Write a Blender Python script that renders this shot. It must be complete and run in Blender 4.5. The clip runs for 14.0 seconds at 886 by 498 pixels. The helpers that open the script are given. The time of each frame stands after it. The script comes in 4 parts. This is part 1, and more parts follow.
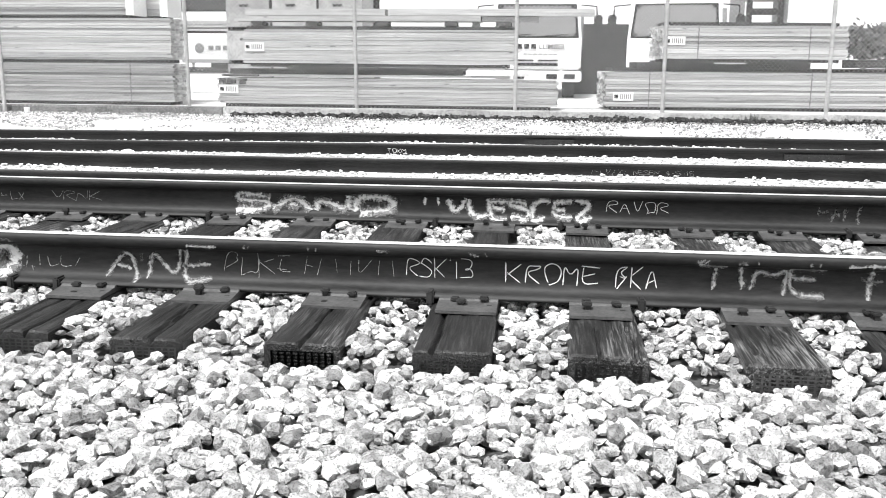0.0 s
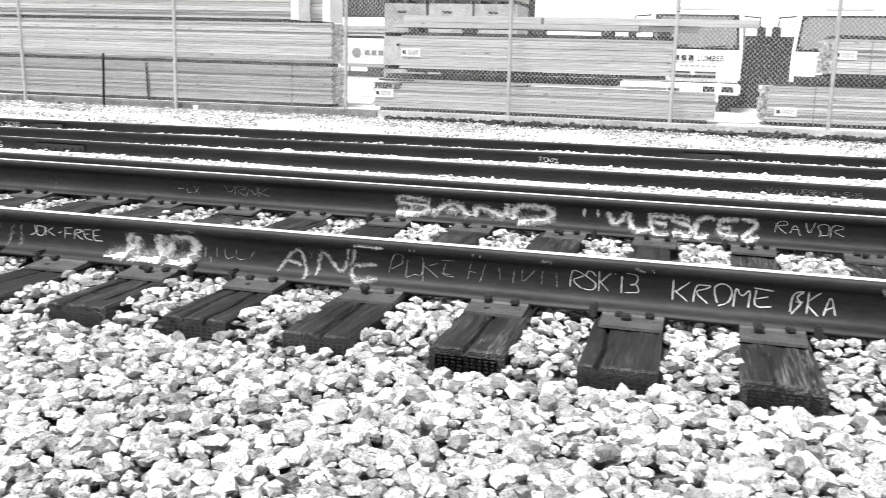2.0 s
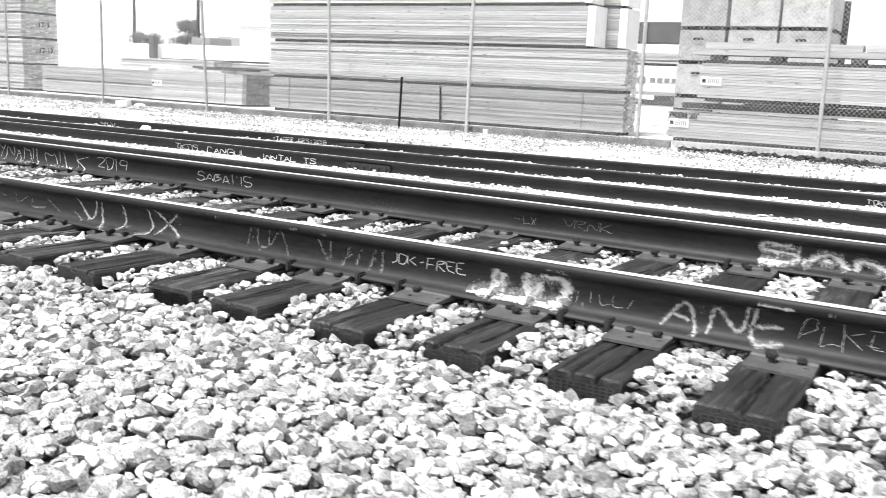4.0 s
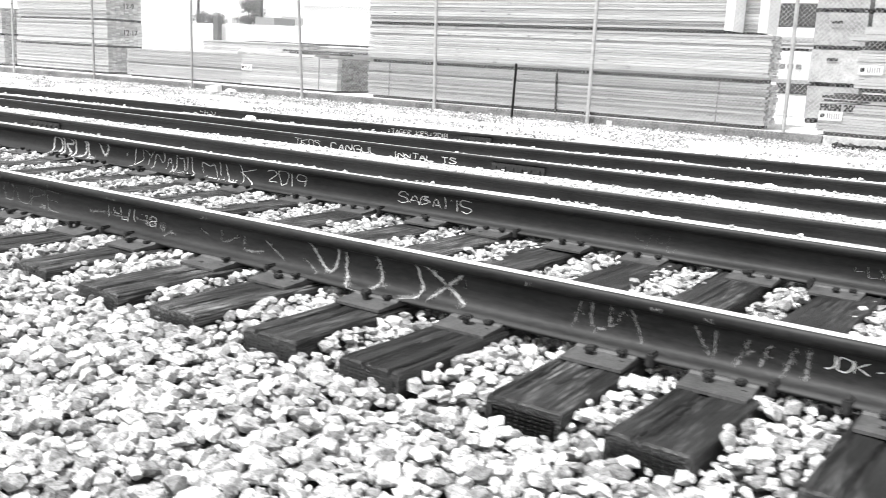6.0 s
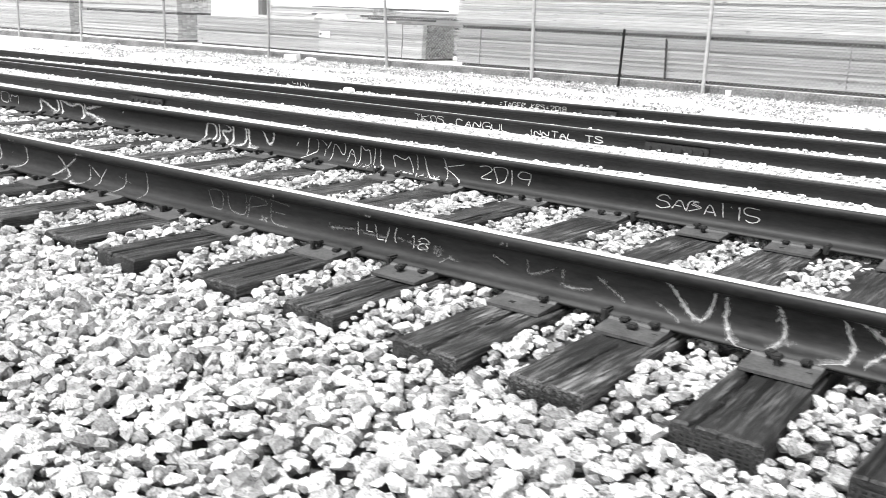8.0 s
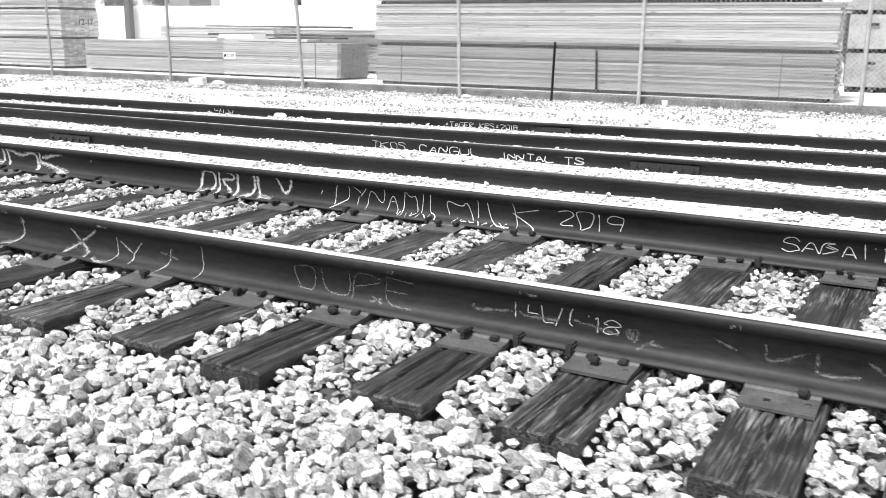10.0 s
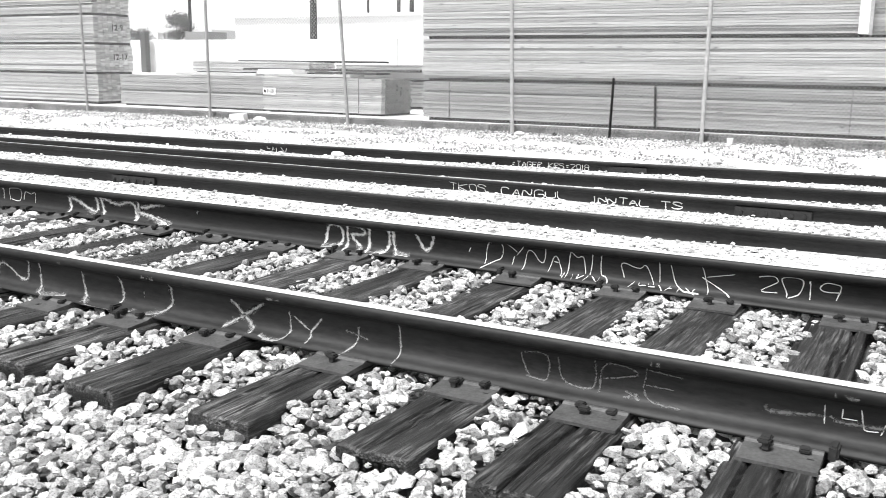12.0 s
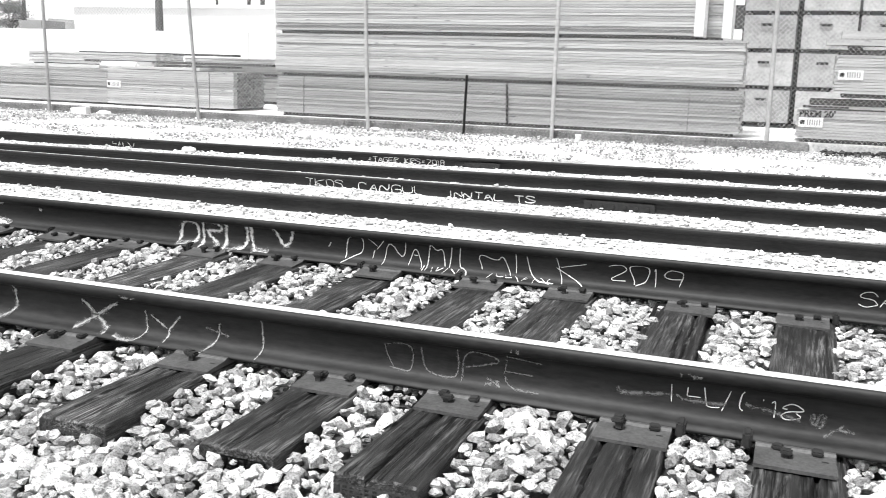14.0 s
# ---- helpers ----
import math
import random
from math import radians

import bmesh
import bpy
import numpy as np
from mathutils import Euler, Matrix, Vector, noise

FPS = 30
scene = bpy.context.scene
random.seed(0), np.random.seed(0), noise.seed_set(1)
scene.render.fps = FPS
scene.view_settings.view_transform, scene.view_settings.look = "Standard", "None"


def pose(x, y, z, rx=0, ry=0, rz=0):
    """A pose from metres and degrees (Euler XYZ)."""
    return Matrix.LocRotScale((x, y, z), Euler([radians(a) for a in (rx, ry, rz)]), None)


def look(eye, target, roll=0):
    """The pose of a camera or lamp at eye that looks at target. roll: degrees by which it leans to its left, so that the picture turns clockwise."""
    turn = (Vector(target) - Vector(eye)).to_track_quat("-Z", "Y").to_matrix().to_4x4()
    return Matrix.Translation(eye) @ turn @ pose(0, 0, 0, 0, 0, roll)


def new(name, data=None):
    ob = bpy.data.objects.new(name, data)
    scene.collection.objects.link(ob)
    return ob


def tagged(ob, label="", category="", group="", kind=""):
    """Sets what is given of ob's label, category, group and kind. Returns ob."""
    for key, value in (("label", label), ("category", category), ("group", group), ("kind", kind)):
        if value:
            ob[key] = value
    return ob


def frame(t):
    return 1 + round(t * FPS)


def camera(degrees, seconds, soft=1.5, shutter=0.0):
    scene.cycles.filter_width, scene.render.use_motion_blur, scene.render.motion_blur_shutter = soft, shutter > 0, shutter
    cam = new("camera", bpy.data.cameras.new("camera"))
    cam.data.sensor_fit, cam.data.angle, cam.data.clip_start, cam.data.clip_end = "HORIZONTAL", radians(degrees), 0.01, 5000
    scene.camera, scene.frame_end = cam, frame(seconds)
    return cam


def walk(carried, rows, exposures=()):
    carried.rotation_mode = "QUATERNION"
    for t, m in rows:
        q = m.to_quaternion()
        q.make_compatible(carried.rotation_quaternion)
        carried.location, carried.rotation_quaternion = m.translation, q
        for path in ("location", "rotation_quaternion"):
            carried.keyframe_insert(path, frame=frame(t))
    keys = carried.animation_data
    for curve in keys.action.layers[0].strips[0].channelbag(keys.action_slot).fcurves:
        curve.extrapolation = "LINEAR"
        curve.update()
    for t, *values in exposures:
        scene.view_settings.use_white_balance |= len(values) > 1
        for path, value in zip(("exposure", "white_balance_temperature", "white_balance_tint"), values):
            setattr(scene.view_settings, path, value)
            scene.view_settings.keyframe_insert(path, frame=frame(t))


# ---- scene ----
import itertools

cam = camera(51.0, 14.0, 0.9, 0.35)
PATH = [
    (0, (-0.005, -3.188, 0.833), (-0.24, -1.243, 0.434), 0.4),
    (0.5, (-0.015, -3.196, 0.836), (-0.276, -1.253, 0.438), 0.6),
    (1, (-0.032, -3.199, 0.838), (-0.337, -1.262, 0.442), 0.9),
    (1.5, (-0.056, -3.205, 0.839), (-0.447, -1.284, 0.447), 1.2),
    (2, (-0.097, -3.198, 0.836), (-0.624, -1.309, 0.447), 1.7),
    (2.5, (-0.172, -3.178, 0.827), (-0.841, -1.334, 0.437), 1.8),
    (3, (-0.291, -3.204, 0.827), (-1.109, -1.418, 0.451), 1.9),
    (3.5, (-0.432, -3.149, 0.816), (-1.391, -1.429, 0.466), 2.1),
    (6, (-2.243, -2.689, 0.896), (-3.355, -1.076, 0.493), 2.9),
    (6.5, (-2.616, -2.726, 0.887), (-3.757, -1.139, 0.466), 2.3),
    (7, (-2.959, -2.721, 0.896), (-4.095, -1.14, 0.439), 2.1),
    (7.5, (-3.303, -2.665, 0.918), (-4.457, -1.1, 0.447), 2.2),
    (8, (-3.625, -2.67, 0.922), (-4.787, -1.115, 0.439), 2.4),
    (10.5, (-5.115, -2.661, 0.985), (-6.038, -0.939, 0.558), 0.7),
    (11, (-5.388, -2.562, 0.985), (-6.334, -0.842, 0.601), 0.8),
    (11.5, (-5.584, -2.54, 1.008), (-6.554, -0.834, 0.622), 0.9),
    (12, (-5.756, -2.606, 1.02), (-6.727, -0.901, 0.633), 0.7),
    (12.5, (-5.805, -2.635, 1.021), (-6.758, -0.92, 0.634), 1.0),
    (13, (-5.788, -2.645, 1.015), (-6.666, -0.89, 0.629), 1.1),
    (13.5, (-5.77, -2.646, 1.016), (-6.535, -0.84, 0.626), 1.3),
    (14, (-5.762, -2.64, 1.015), (-6.453, -0.805, 0.626), 1.6),
]
walk(cam, [(t, look(eye, target, roll)) for t, eye, target, roll in PATH],
     [(0, 0.97), (2, 1.0), (3.5, 1.12), (6, 1.18), (8, 1.12), (10.5, 0.98), (14, 0.93)])

# ---- world and light ----
world = bpy.data.worlds.new("overcast")
scene.world = world
world.use_nodes = True
wn, wl = world.node_tree.nodes, world.node_tree.links
sky = wn.new("ShaderNodeTexSky")
sky.sky_type, sky.sun_disc = "NISHITA", False
sky.sun_elevation, sky.sun_rotation = radians(62), radians(200)
grey = wn.new("ShaderNodeRGBToBW")
wl.new(sky.outputs[0], grey.inputs[0])
wl.new(grey.outputs[0], wn["Background"].inputs["Color"])
wn["Background"].inputs["Strength"].default_value = 0.15
sun = new("sun", bpy.data.lights.new("sun", "SUN"))
sun.data.energy, sun.data.angle = 3.2, radians(12)
sun.matrix_world = look((-4, -9, 22), (0, 0, 0))

# ---- materials ----


def mat(name, dark, light, scale=8.0, rough=0.8, metal=0.0, bump=0.2, stretch=(1, 1, 1), vary=0.0, fine=60.0, lo=0.35, hi=0.65, island=0.0):
    """Grey surface: coarse blotches, fine grain, bump, and a shift of brightness from object to object (vary) or piece to piece (island)."""
    m = bpy.data.materials.new(name)
    m.use_nodes = True
    n, l = m.node_tree.nodes, m.node_tree.links
    bsdf = n["Principled BSDF"]
    co, mp = n.new("ShaderNodeTexCoord"), n.new("ShaderNodeMapping")
    mp.inputs["Scale"].default_value = stretch
    l.new(co.outputs["Object"], mp.inputs["Vector"])
    info = n.new("ShaderNodeObjectInfo")
    shift = n.new("ShaderNodeVectorMath")
    shift.operation = "MULTIPLY_ADD"
    shift.inputs[1].default_value = (1, 1, 1)
    l.new(mp.outputs[0], shift.inputs[0])
    wide = n.new("ShaderNodeMath")
    wide.operation, wide.inputs[1].default_value = "MULTIPLY", 37.0
    l.new(info.outputs["Random"], wide.inputs[0])
    l.new(wide.outputs[0], shift.inputs[2])
    a, b = n.new("ShaderNodeTexNoise"), n.new("ShaderNodeTexNoise")
    for t, s, d in ((a, scale, 4), (b, fine, 5)):
        t.inputs["Scale"].default_value, t.inputs["Detail"].default_value = s, d
        t.inputs["Roughness"].default_value = 0.62
        l.new(shift.outputs[0], t.inputs["Vector"])
    mix = n.new("ShaderNodeMix")
    mix.data_type = "FLOAT"
    mix.inputs[0].default_value = 0.5
    l.new(a.outputs[0], mix.inputs[2])
    l.new(b.outputs[0], mix.inputs[3])
    ramp = n.new("ShaderNodeMapRange")
    ramp.inputs[1].default_value, ramp.inputs[2].default_value = lo, hi
    ramp.inputs[3].default_value, ramp.inputs[4].default_value = dark, light
    l.new(mix.outputs[0], ramp.inputs[0])
    value = ramp.outputs[0]
    for amount, source in ((vary, info.outputs["Random"]), (island, None)):
        if amount:
            if source is None:
                source = n.new("ShaderNodeNewGeometry").outputs["Random Per Island"]
            r = n.new("ShaderNodeMapRange")
            r.inputs[3].default_value, r.inputs[4].default_value = 1 - amount, 1 + amount
            l.new(source, r.inputs[0])
            k = n.new("ShaderNodeMath")
            k.operation = "MULTIPLY"
            l.new(value, k.inputs[0])
            l.new(r.outputs[0], k.inputs[1])
            value = k.outputs[0]
    l.new(value, bsdf.inputs["Base Color"])
    bsdf.inputs["Roughness"].default_value, bsdf.inputs["Metallic"].default_value = rough, metal
    if bump:
        bp = n.new("ShaderNodeBump")
        bp.inputs["Strength"].default_value, bp.inputs["Distance"].default_value = bump, 0.01
        l.new(mix.outputs[0], bp.inputs["Height"])
        l.new(bp.outputs[0], bsdf.inputs["Normal"])
    return m


def worn(name, tone, keep, scale):
    """Worn paint over bare metal: dense in the middle of a stroke, breaking into specks towards its edge."""
    m = mat(name, tone * 0.8, tone, 30, 0.7, 0, 0)
    n, l = m.node_tree.nodes, m.node_tree.links
    co, t = n.new("ShaderNodeTexCoord"), n.new("ShaderNodeTexNoise")
    t.inputs["Scale"].default_value, t.inputs["Detail"].default_value, t.inputs["Roughness"].default_value = scale, 5, 0.7
    l.new(co.outputs["Object"], t.inputs["Vector"])
    r = n.new("ShaderNodeMapRange")
    r.inputs[1].default_value, r.inputs[2].default_value = keep - 0.14, keep + 0.14
    cover = n.new("ShaderNodeAttribute")
    cover.attribute_name = "cover"
    thin = n.new("ShaderNodeMath")
    thin.operation = "MULTIPLY_ADD"
    thin.inputs[1].default_value, thin.inputs[2].default_value = 0.34, -0.2
    l.new(cover.outputs["Fac"], thin.inputs[0])
    dense = n.new("ShaderNodeMath")
    dense.operation = "ADD"
    l.new(t.outputs[0], dense.inputs[0])
    l.new(thin.outputs[0], dense.inputs[1])
    l.new(dense.outputs[0], r.inputs[0])
    l.new(r.outputs[0], n["Principled BSDF"].inputs["Alpha"])
    return m


def stone_mat(name, k, joined):
    """Crushed limestone: tone from stone to stone, grey mottling, dark pits and a rough broken face."""
    m = bpy.data.materials.new(name)
    m.use_nodes = True
    n, l = m.node_tree.nodes, m.node_tree.links
    bsdf = n["Principled BSDF"]
    bsdf.inputs["Roughness"].default_value = 0.88
    co = n.new("ShaderNodeTexCoord")
    pick = n.new("ShaderNodeNewGeometry").outputs["Random Per Island"] if joined else n.new("ShaderNodeObjectInfo").outputs["Random"]
    tone = n.new("ShaderNodeMapRange")
    tone.inputs[3].default_value, tone.inputs[4].default_value = 0.26, 1.0
    l.new(pick, tone.inputs[0])
    value, heights = tone.outputs[0], []
    for scale, lo, hi, low, high in ((34 * k, 0.40, 0.60, 0.6, 1.05), (210 * k, 0.36, 0.50, 0.42, 1.0), (95 * k, 0.30, 0.42, 0.45, 1.0)):
        t = n.new("ShaderNodeTexNoise")
        t.inputs["Scale"].default_value, t.inputs["Detail"].default_value, t.inputs["Roughness"].default_value = scale, 4, 0.65
        l.new(co.outputs["Object"], t.inputs["Vector"])
        r = n.new("ShaderNodeMapRange")
        r.inputs[1].default_value, r.inputs[2].default_value, r.inputs[3].default_value, r.inputs[4].default_value = lo, hi, low, high
        l.new(t.outputs[0], r.inputs[0])
        q = n.new("ShaderNodeMath")
        q.operation = "MULTIPLY"
        l.new(value, q.inputs[0])
        l.new(r.outputs[0], q.inputs[1])
        value = q.outputs[0]
        heights.append(r.outputs[0])
    l.new(value, bsdf.inputs["Base Color"])
    normal = None
    for h, d in zip(heights, (0.006, 0.0025, 0.003)):
        bp = n.new("ShaderNodeBump")
        bp.inputs["Strength"].default_value, bp.inputs["Distance"].default_value = 0.8, d
        l.new(h, bp.inputs["Height"])
        if normal:
            l.new(normal, bp.inputs["Normal"])
        normal = bp.outputs[0]
    l.new(normal, bsdf.inputs["Normal"])
    return m


def knotty(m):
    """Scattered dark oval knots on a sawn board."""
    n, l = m.node_tree.nodes, m.node_tree.links
    bsdf = n["Principled BSDF"]
    tone = bsdf.inputs["Base Color"].links[0].from_socket
    co, info, mp = n.new("ShaderNodeTexCoord"), n.new("ShaderNodeObjectInfo"), n.new("ShaderNodeMapping")
    mp.inputs["Scale"].default_value = (2.4, 6, 9)
    spread = n.new("ShaderNodeVectorMath")
    spread.operation = "ADD"
    wide = n.new("ShaderNodeMath")
    wide.operation, wide.inputs[1].default_value = "MULTIPLY", 53.0
    l.new(info.outputs["Random"], wide.inputs[0])
    l.new(co.outputs["Object"], mp.inputs["Vector"])
    l.new(mp.outputs[0], spread.inputs[0])
    l.new(wide.outputs[0], spread.inputs[1])
    cells = n.new("ShaderNodeTexVoronoi")
    cells.inputs["Scale"].default_value = 1.0
    l.new(spread.outputs[0], cells.inputs["Vector"])
    r = n.new("ShaderNodeMapRange")
    r.inputs[1].default_value, r.inputs[2].default_value, r.inputs[3].default_value, r.inputs[4].default_value = 0.05, 0.16, 0.35, 1.0
    l.new(cells.outputs["Distance"], r.inputs[0])
    q = n.new("ShaderNodeMath")
    q.operation = "MULTIPLY"
    l.new(tone, q.inputs[0])
    l.new(r.outputs[0], q.inputs[1])
    l.new(q.outputs[0], bsdf.inputs["Base Color"])
    return m


def tie_mat():
    """Creosoted oak: near-black body, raised fibres worn grey in patches, long dark checks."""
    m = bpy.data.materials.new("creosoted_tie_timber")
    m.use_nodes = True
    n, l = m.node_tree.nodes, m.node_tree.links
    bsdf = n["Principled BSDF"]
    bsdf.inputs["Roughness"].default_value = 0.5
    co, info = n.new("ShaderNodeTexCoord"), n.new("ShaderNodeObjectInfo")
    shift = n.new("ShaderNodeVectorMath")
    shift.operation = "ADD"
    wide = n.new("ShaderNodeMath")
    wide.operation, wide.inputs[1].default_value = "MULTIPLY", 41.0
    l.new(info.outputs["Random"], wide.inputs[0])
    l.new(co.outputs["Object"], shift.inputs[0])
    l.new(wide.outputs[0], shift.inputs[1])

    def grain(stretch, scale, lo, hi, low, high, bend):
        mp = n.new("ShaderNodeMapping")
        mp.inputs["Scale"].default_value = stretch
        l.new(shift.outputs[0], mp.inputs["Vector"])
        t = n.new("ShaderNodeTexNoise")
        t.inputs["Scale"].default_value, t.inputs["Detail"].default_value, t.inputs["Roughness"].default_value, t.inputs["Distortion"].default_value = scale, 5, 0.65, bend
        l.new(mp.outputs[0], t.inputs["Vector"])
        r = n.new("ShaderNodeMapRange")
        r.inputs[1].default_value, r.inputs[2].default_value, r.inputs[3].default_value, r.inputs[4].default_value = lo, hi, low, high
        l.new(t.outputs[0], r.inputs[0])
        return r.outputs[0]

    def blend(kind, a, b):
        q = n.new("ShaderNodeMath")
        q.operation = kind
        for k, v in enumerate((a, b)):
            if isinstance(v, float):
                q.inputs[k].default_value = v
            else:
                l.new(v, q.inputs[k])
        return q.outputs[0]

    fibres = grain((1, 0.045, 1), 130, 0.46, 0.64, 0.0, 1.0, 0.5)
    patches = grain((1, 0.35, 1), 6.5, 0.42, 0.66, 0.08, 1.0, 0.3)
    body = grain((1, 0.2, 1), 16, 0.35, 0.65, 0.006, 0.022, 0.2)
    checks = grain((1, 0.02, 1), 26, 0.36, 0.42, 0.12, 1.0, 0.25)
    age = n.new("ShaderNodeMapRange")
    age.inputs[3].default_value, age.inputs[4].default_value = 0.03, 0.32
    l.new(info.outputs["Random"], age.inputs[0])
    worn_fibre = blend("MULTIPLY", blend("MULTIPLY", fibres, patches), age.outputs[0])
    l.new(blend("MULTIPLY", blend("ADD", body, worn_fibre), checks), bsdf.inputs["Base Color"])
    height = blend("ADD", blend("MULTIPLY", fibres, 0.35), checks)
    bp = n.new("ShaderNodeBump")
    bp.inputs["Strength"].default_value, bp.inputs["Distance"].default_value = 0.9, 0.006
    l.new(height, bp.inputs["Height"])
    l.new(bp.outputs[0], bsdf.inputs["Normal"])
    return m


def plain(name, tone, rough=0.6, metal=0.0):
    return mat(name, tone * 0.85, tone * 1.1, 6, rough, metal, 0.05, vary=0.06)


STONE = stone_mat("ballast_stone", 1.0, True)
STONE_ONE = stone_mat("ballast_stone_single", 0.05, False)
STONE_FAR = mat("far_ballast_stone", 0.3, 0.9, 20, 0.9, 0, 0.5, fine=90, island=0.42)
# near bed: shade in the gaps between stones is put into its dark colour
GAP_SHADE_BED = mat("shade_dark_ballast_bed", 0.03, 0.10, 18, 0.95, 0, 1.0, fine=70)
FINES = mat("pale_gravel", 0.22, 0.72, 1.2, 0.95, 0, 0.8, fine=38, lo=0.36, hi=0.56)
PALE_BED = mat("pale_stone_bed", 0.16, 0.62, 9, 0.95, 0, 1.0, fine=40, lo=0.38, hi=0.56)
GRIT = mat("kerbside_grit", 0.12, 0.7, 6, 0.95, 0, 0.3, fine=40, island=0.6)
YARD = mat("yard_concrete", 0.55, 0.78, 0.7, 0.9, 0, 0.15, fine=14)
KERB = mat("kerb_concrete", 0.06, 0.26, 2.5, 0.95, 0, 0.5, fine=40)
KERB_PALE = mat("pale_kerb_concrete", 0.22, 0.6, 2.0, 0.95, 0, 0.5, fine=30)
SOIL = mat("dark_soil", 0.012, 0.07, 3, 0.95, 0, 0.5, fine=50, island=0.5)
RAIL = mat("rusted_rail_steel", 0.004, 0.026, 4, 0.62, 0.3, 0.12, stretch=(0.5, 1, 2), fine=45)
SHINE = mat("polished_rail_top", 0.75, 0.95, 3, 0.42, 0.6, 0.02, stretch=(0.15, 6, 1), fine=30)
DULL = mat("dull_rail_top", 0.10, 0.3, 3, 0.5, 0.7, 0.05, stretch=(0.15, 6, 1), fine=30)
SEMI = mat("half_polished_rail_top", 0.35, 0.65, 3, 0.45, 0.6, 0.05, stretch=(0.15, 6, 1), fine=30)
PLATE = mat("tie_plate_steel", 0.05, 0.12, 12, 0.6, 0.3, 0.2, fine=90)
SPIKE = mat("spike_iron", 0.015, 0.04, 20, 0.7, 0.3, 0.3)
TIE = tie_mat()
ENDSTEEL = mat("galvanised_end_plate", 0.05, 0.12, 12, 0.6, 0.4, 0.2, vary=0.3)
GALV = mat("galvanised_steel", 0.3, 0.5, 10, 0.5, 0.4, 0.1, vary=0.15)
WIRE = mat("chain_link_wire", 0.4, 0.55, 20, 0.6, 0.1, 0)
PINE = knotty(mat("sawn_pine", 0.22, 0.5, 3.2, 0.75, 0, 0.15, stretch=(0.22, 1, 7), fine=22, vary=0.3, lo=0.3, hi=0.62))
PINE_OLD = knotty(mat("weathered_pine", 0.15, 0.38, 3.2, 0.8, 0, 0.15, stretch=(0.22, 1, 7), fine=22, vary=0.28, lo=0.3, hi=0.62))
PINE_END = mat("sawn_pine_ends", 0.34, 0.66, 9, 0.85, 0, 0.2, fine=40, island=0.35)
DARK_END = mat("weathered_pine_ends", 0.06, 0.3, 9, 0.85, 0, 0.2, fine=40, island=0.35)
PLY = mat("plywood_sheet", 0.22, 0.5, 4, 0.8, 0, 0.1, fine=25, vary=0.2)
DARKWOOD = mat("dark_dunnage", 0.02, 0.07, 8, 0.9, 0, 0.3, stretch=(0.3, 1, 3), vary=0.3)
STRAP = plain("dull_strap", 0.16, 0.5)
BLACK = plain("black_paint", 0.012, 0.6)
WHITE = plain("white_paint", 0.8, 0.45)
CARD = plain("white_card", 0.82, 0.7)
GREYP = plain("grey_panel", 0.22, 0.6)
INK = plain("marker_ink", 0.02, 0.7)
TYRE = plain("tyre_rubber", 0.018, 0.85)
CHROME = plain("lamp_lens", 0.55, 0.15, 0.3)
PEN = plain("white_paint_pen", 0.72, 0.6)
MISTY = worn("chalky_trace", 0.12, 0.5, 160)
FAINT = worn("faded_paint_pen", 0.45, 0.46, 120)
THICK = worn("thick_spray_paint", 0.6, 0.45, 50)
SPRAY = worn("worn_spray_paint", 0.36, 0.5, 70)
DUST = worn("thin_spray_mist", 0.13, 0.53, 60)
LEAF = mat("weed_leaf", 0.05, 0.12, 20, 0.7, 0, 0.1, island=0.4)
GLASS = bpy.data.materials.new("windscreen_glass")
GLASS.use_nodes = True
g = GLASS.node_tree.nodes["Principled BSDF"]
g.inputs["Base Color"].default_value, g.inputs["Roughness"].default_value = (0.16, 0.16, 0.16, 1), 0.25

# ---- builders ----


def part(name, bm, material, parent=None, label=""):
    me = bpy.data.meshes.new(name)
    bm.to_mesh(me)
    bm.free()
    for m in material if isinstance(material, (list, tuple)) else (material,):
        me.materials.append(m)
    ob = new(name, me)
    ob.parent = parent
    if label:
        ob["label"] = label
    return ob


def raw(name, verts, faces, material, parent=None, label=""):
    me = bpy.data.meshes.new(name)
    me.from_pydata(verts, [], faces)
    me.materials.append(material)
    ob = new(name, me)
    ob.parent = parent
    if label:
        ob["label"] = label
    return ob


def empty(name, at, label, category, group="", kind=""):
    ob = new(name)
    ob.empty_display_size = 0.1
    ob.matrix_basis = at if isinstance(at, Matrix) else Matrix.Translation(at)
    return tagged(ob, label, category, group, kind)


def add_box(bm, x0, x1, y0, y1, z0, z1, bevel=0.0, m=None):
    made = bmesh.ops.create_cube(bm, size=1)["verts"]
    for v in made:
        v.co = Vector(((x0 + x1) / 2 + v.co.x * (x1 - x0), (y0 + y1) / 2 + v.co.y * (y1 - y0), (z0 + z1) / 2 + v.co.z * (z1 - z0)))
    if bevel:
        edges = list({e for v in made for e in v.link_edges})
        made = list({v for f in bmesh.ops.bevel(bm, geom=edges, offset=bevel, segments=2, affect="EDGES")["faces"] for v in f.verts} | {v for v in made if v.is_valid})
    if m:
        bmesh.ops.transform(bm, matrix=m, verts=[v for v in made if v.is_valid])
    return bm


def box(x0, x1, y0, y1, z0, z1, bevel=0.0):
    return add_box(bmesh.new(), x0, x1, y0, y1, z0, z1, bevel)


def add_tube(bm, a, b, r, r2=None, seg=10):
    a, b = Vector(a), Vector(b)
    m = Matrix.Translation((a + b) / 2) @ (b - a).to_track_quat("Z", "Y").to_matrix().to_4x4()
    bmesh.ops.create_cone(bm, cap_ends=True, segments=seg, radius1=r, radius2=r if r2 is None else r2, depth=(b - a).length, matrix=m)
    return bm


def tube(a, b, r, r2=None, seg=10):
    return add_tube(bmesh.new(), a, b, r, r2, seg)


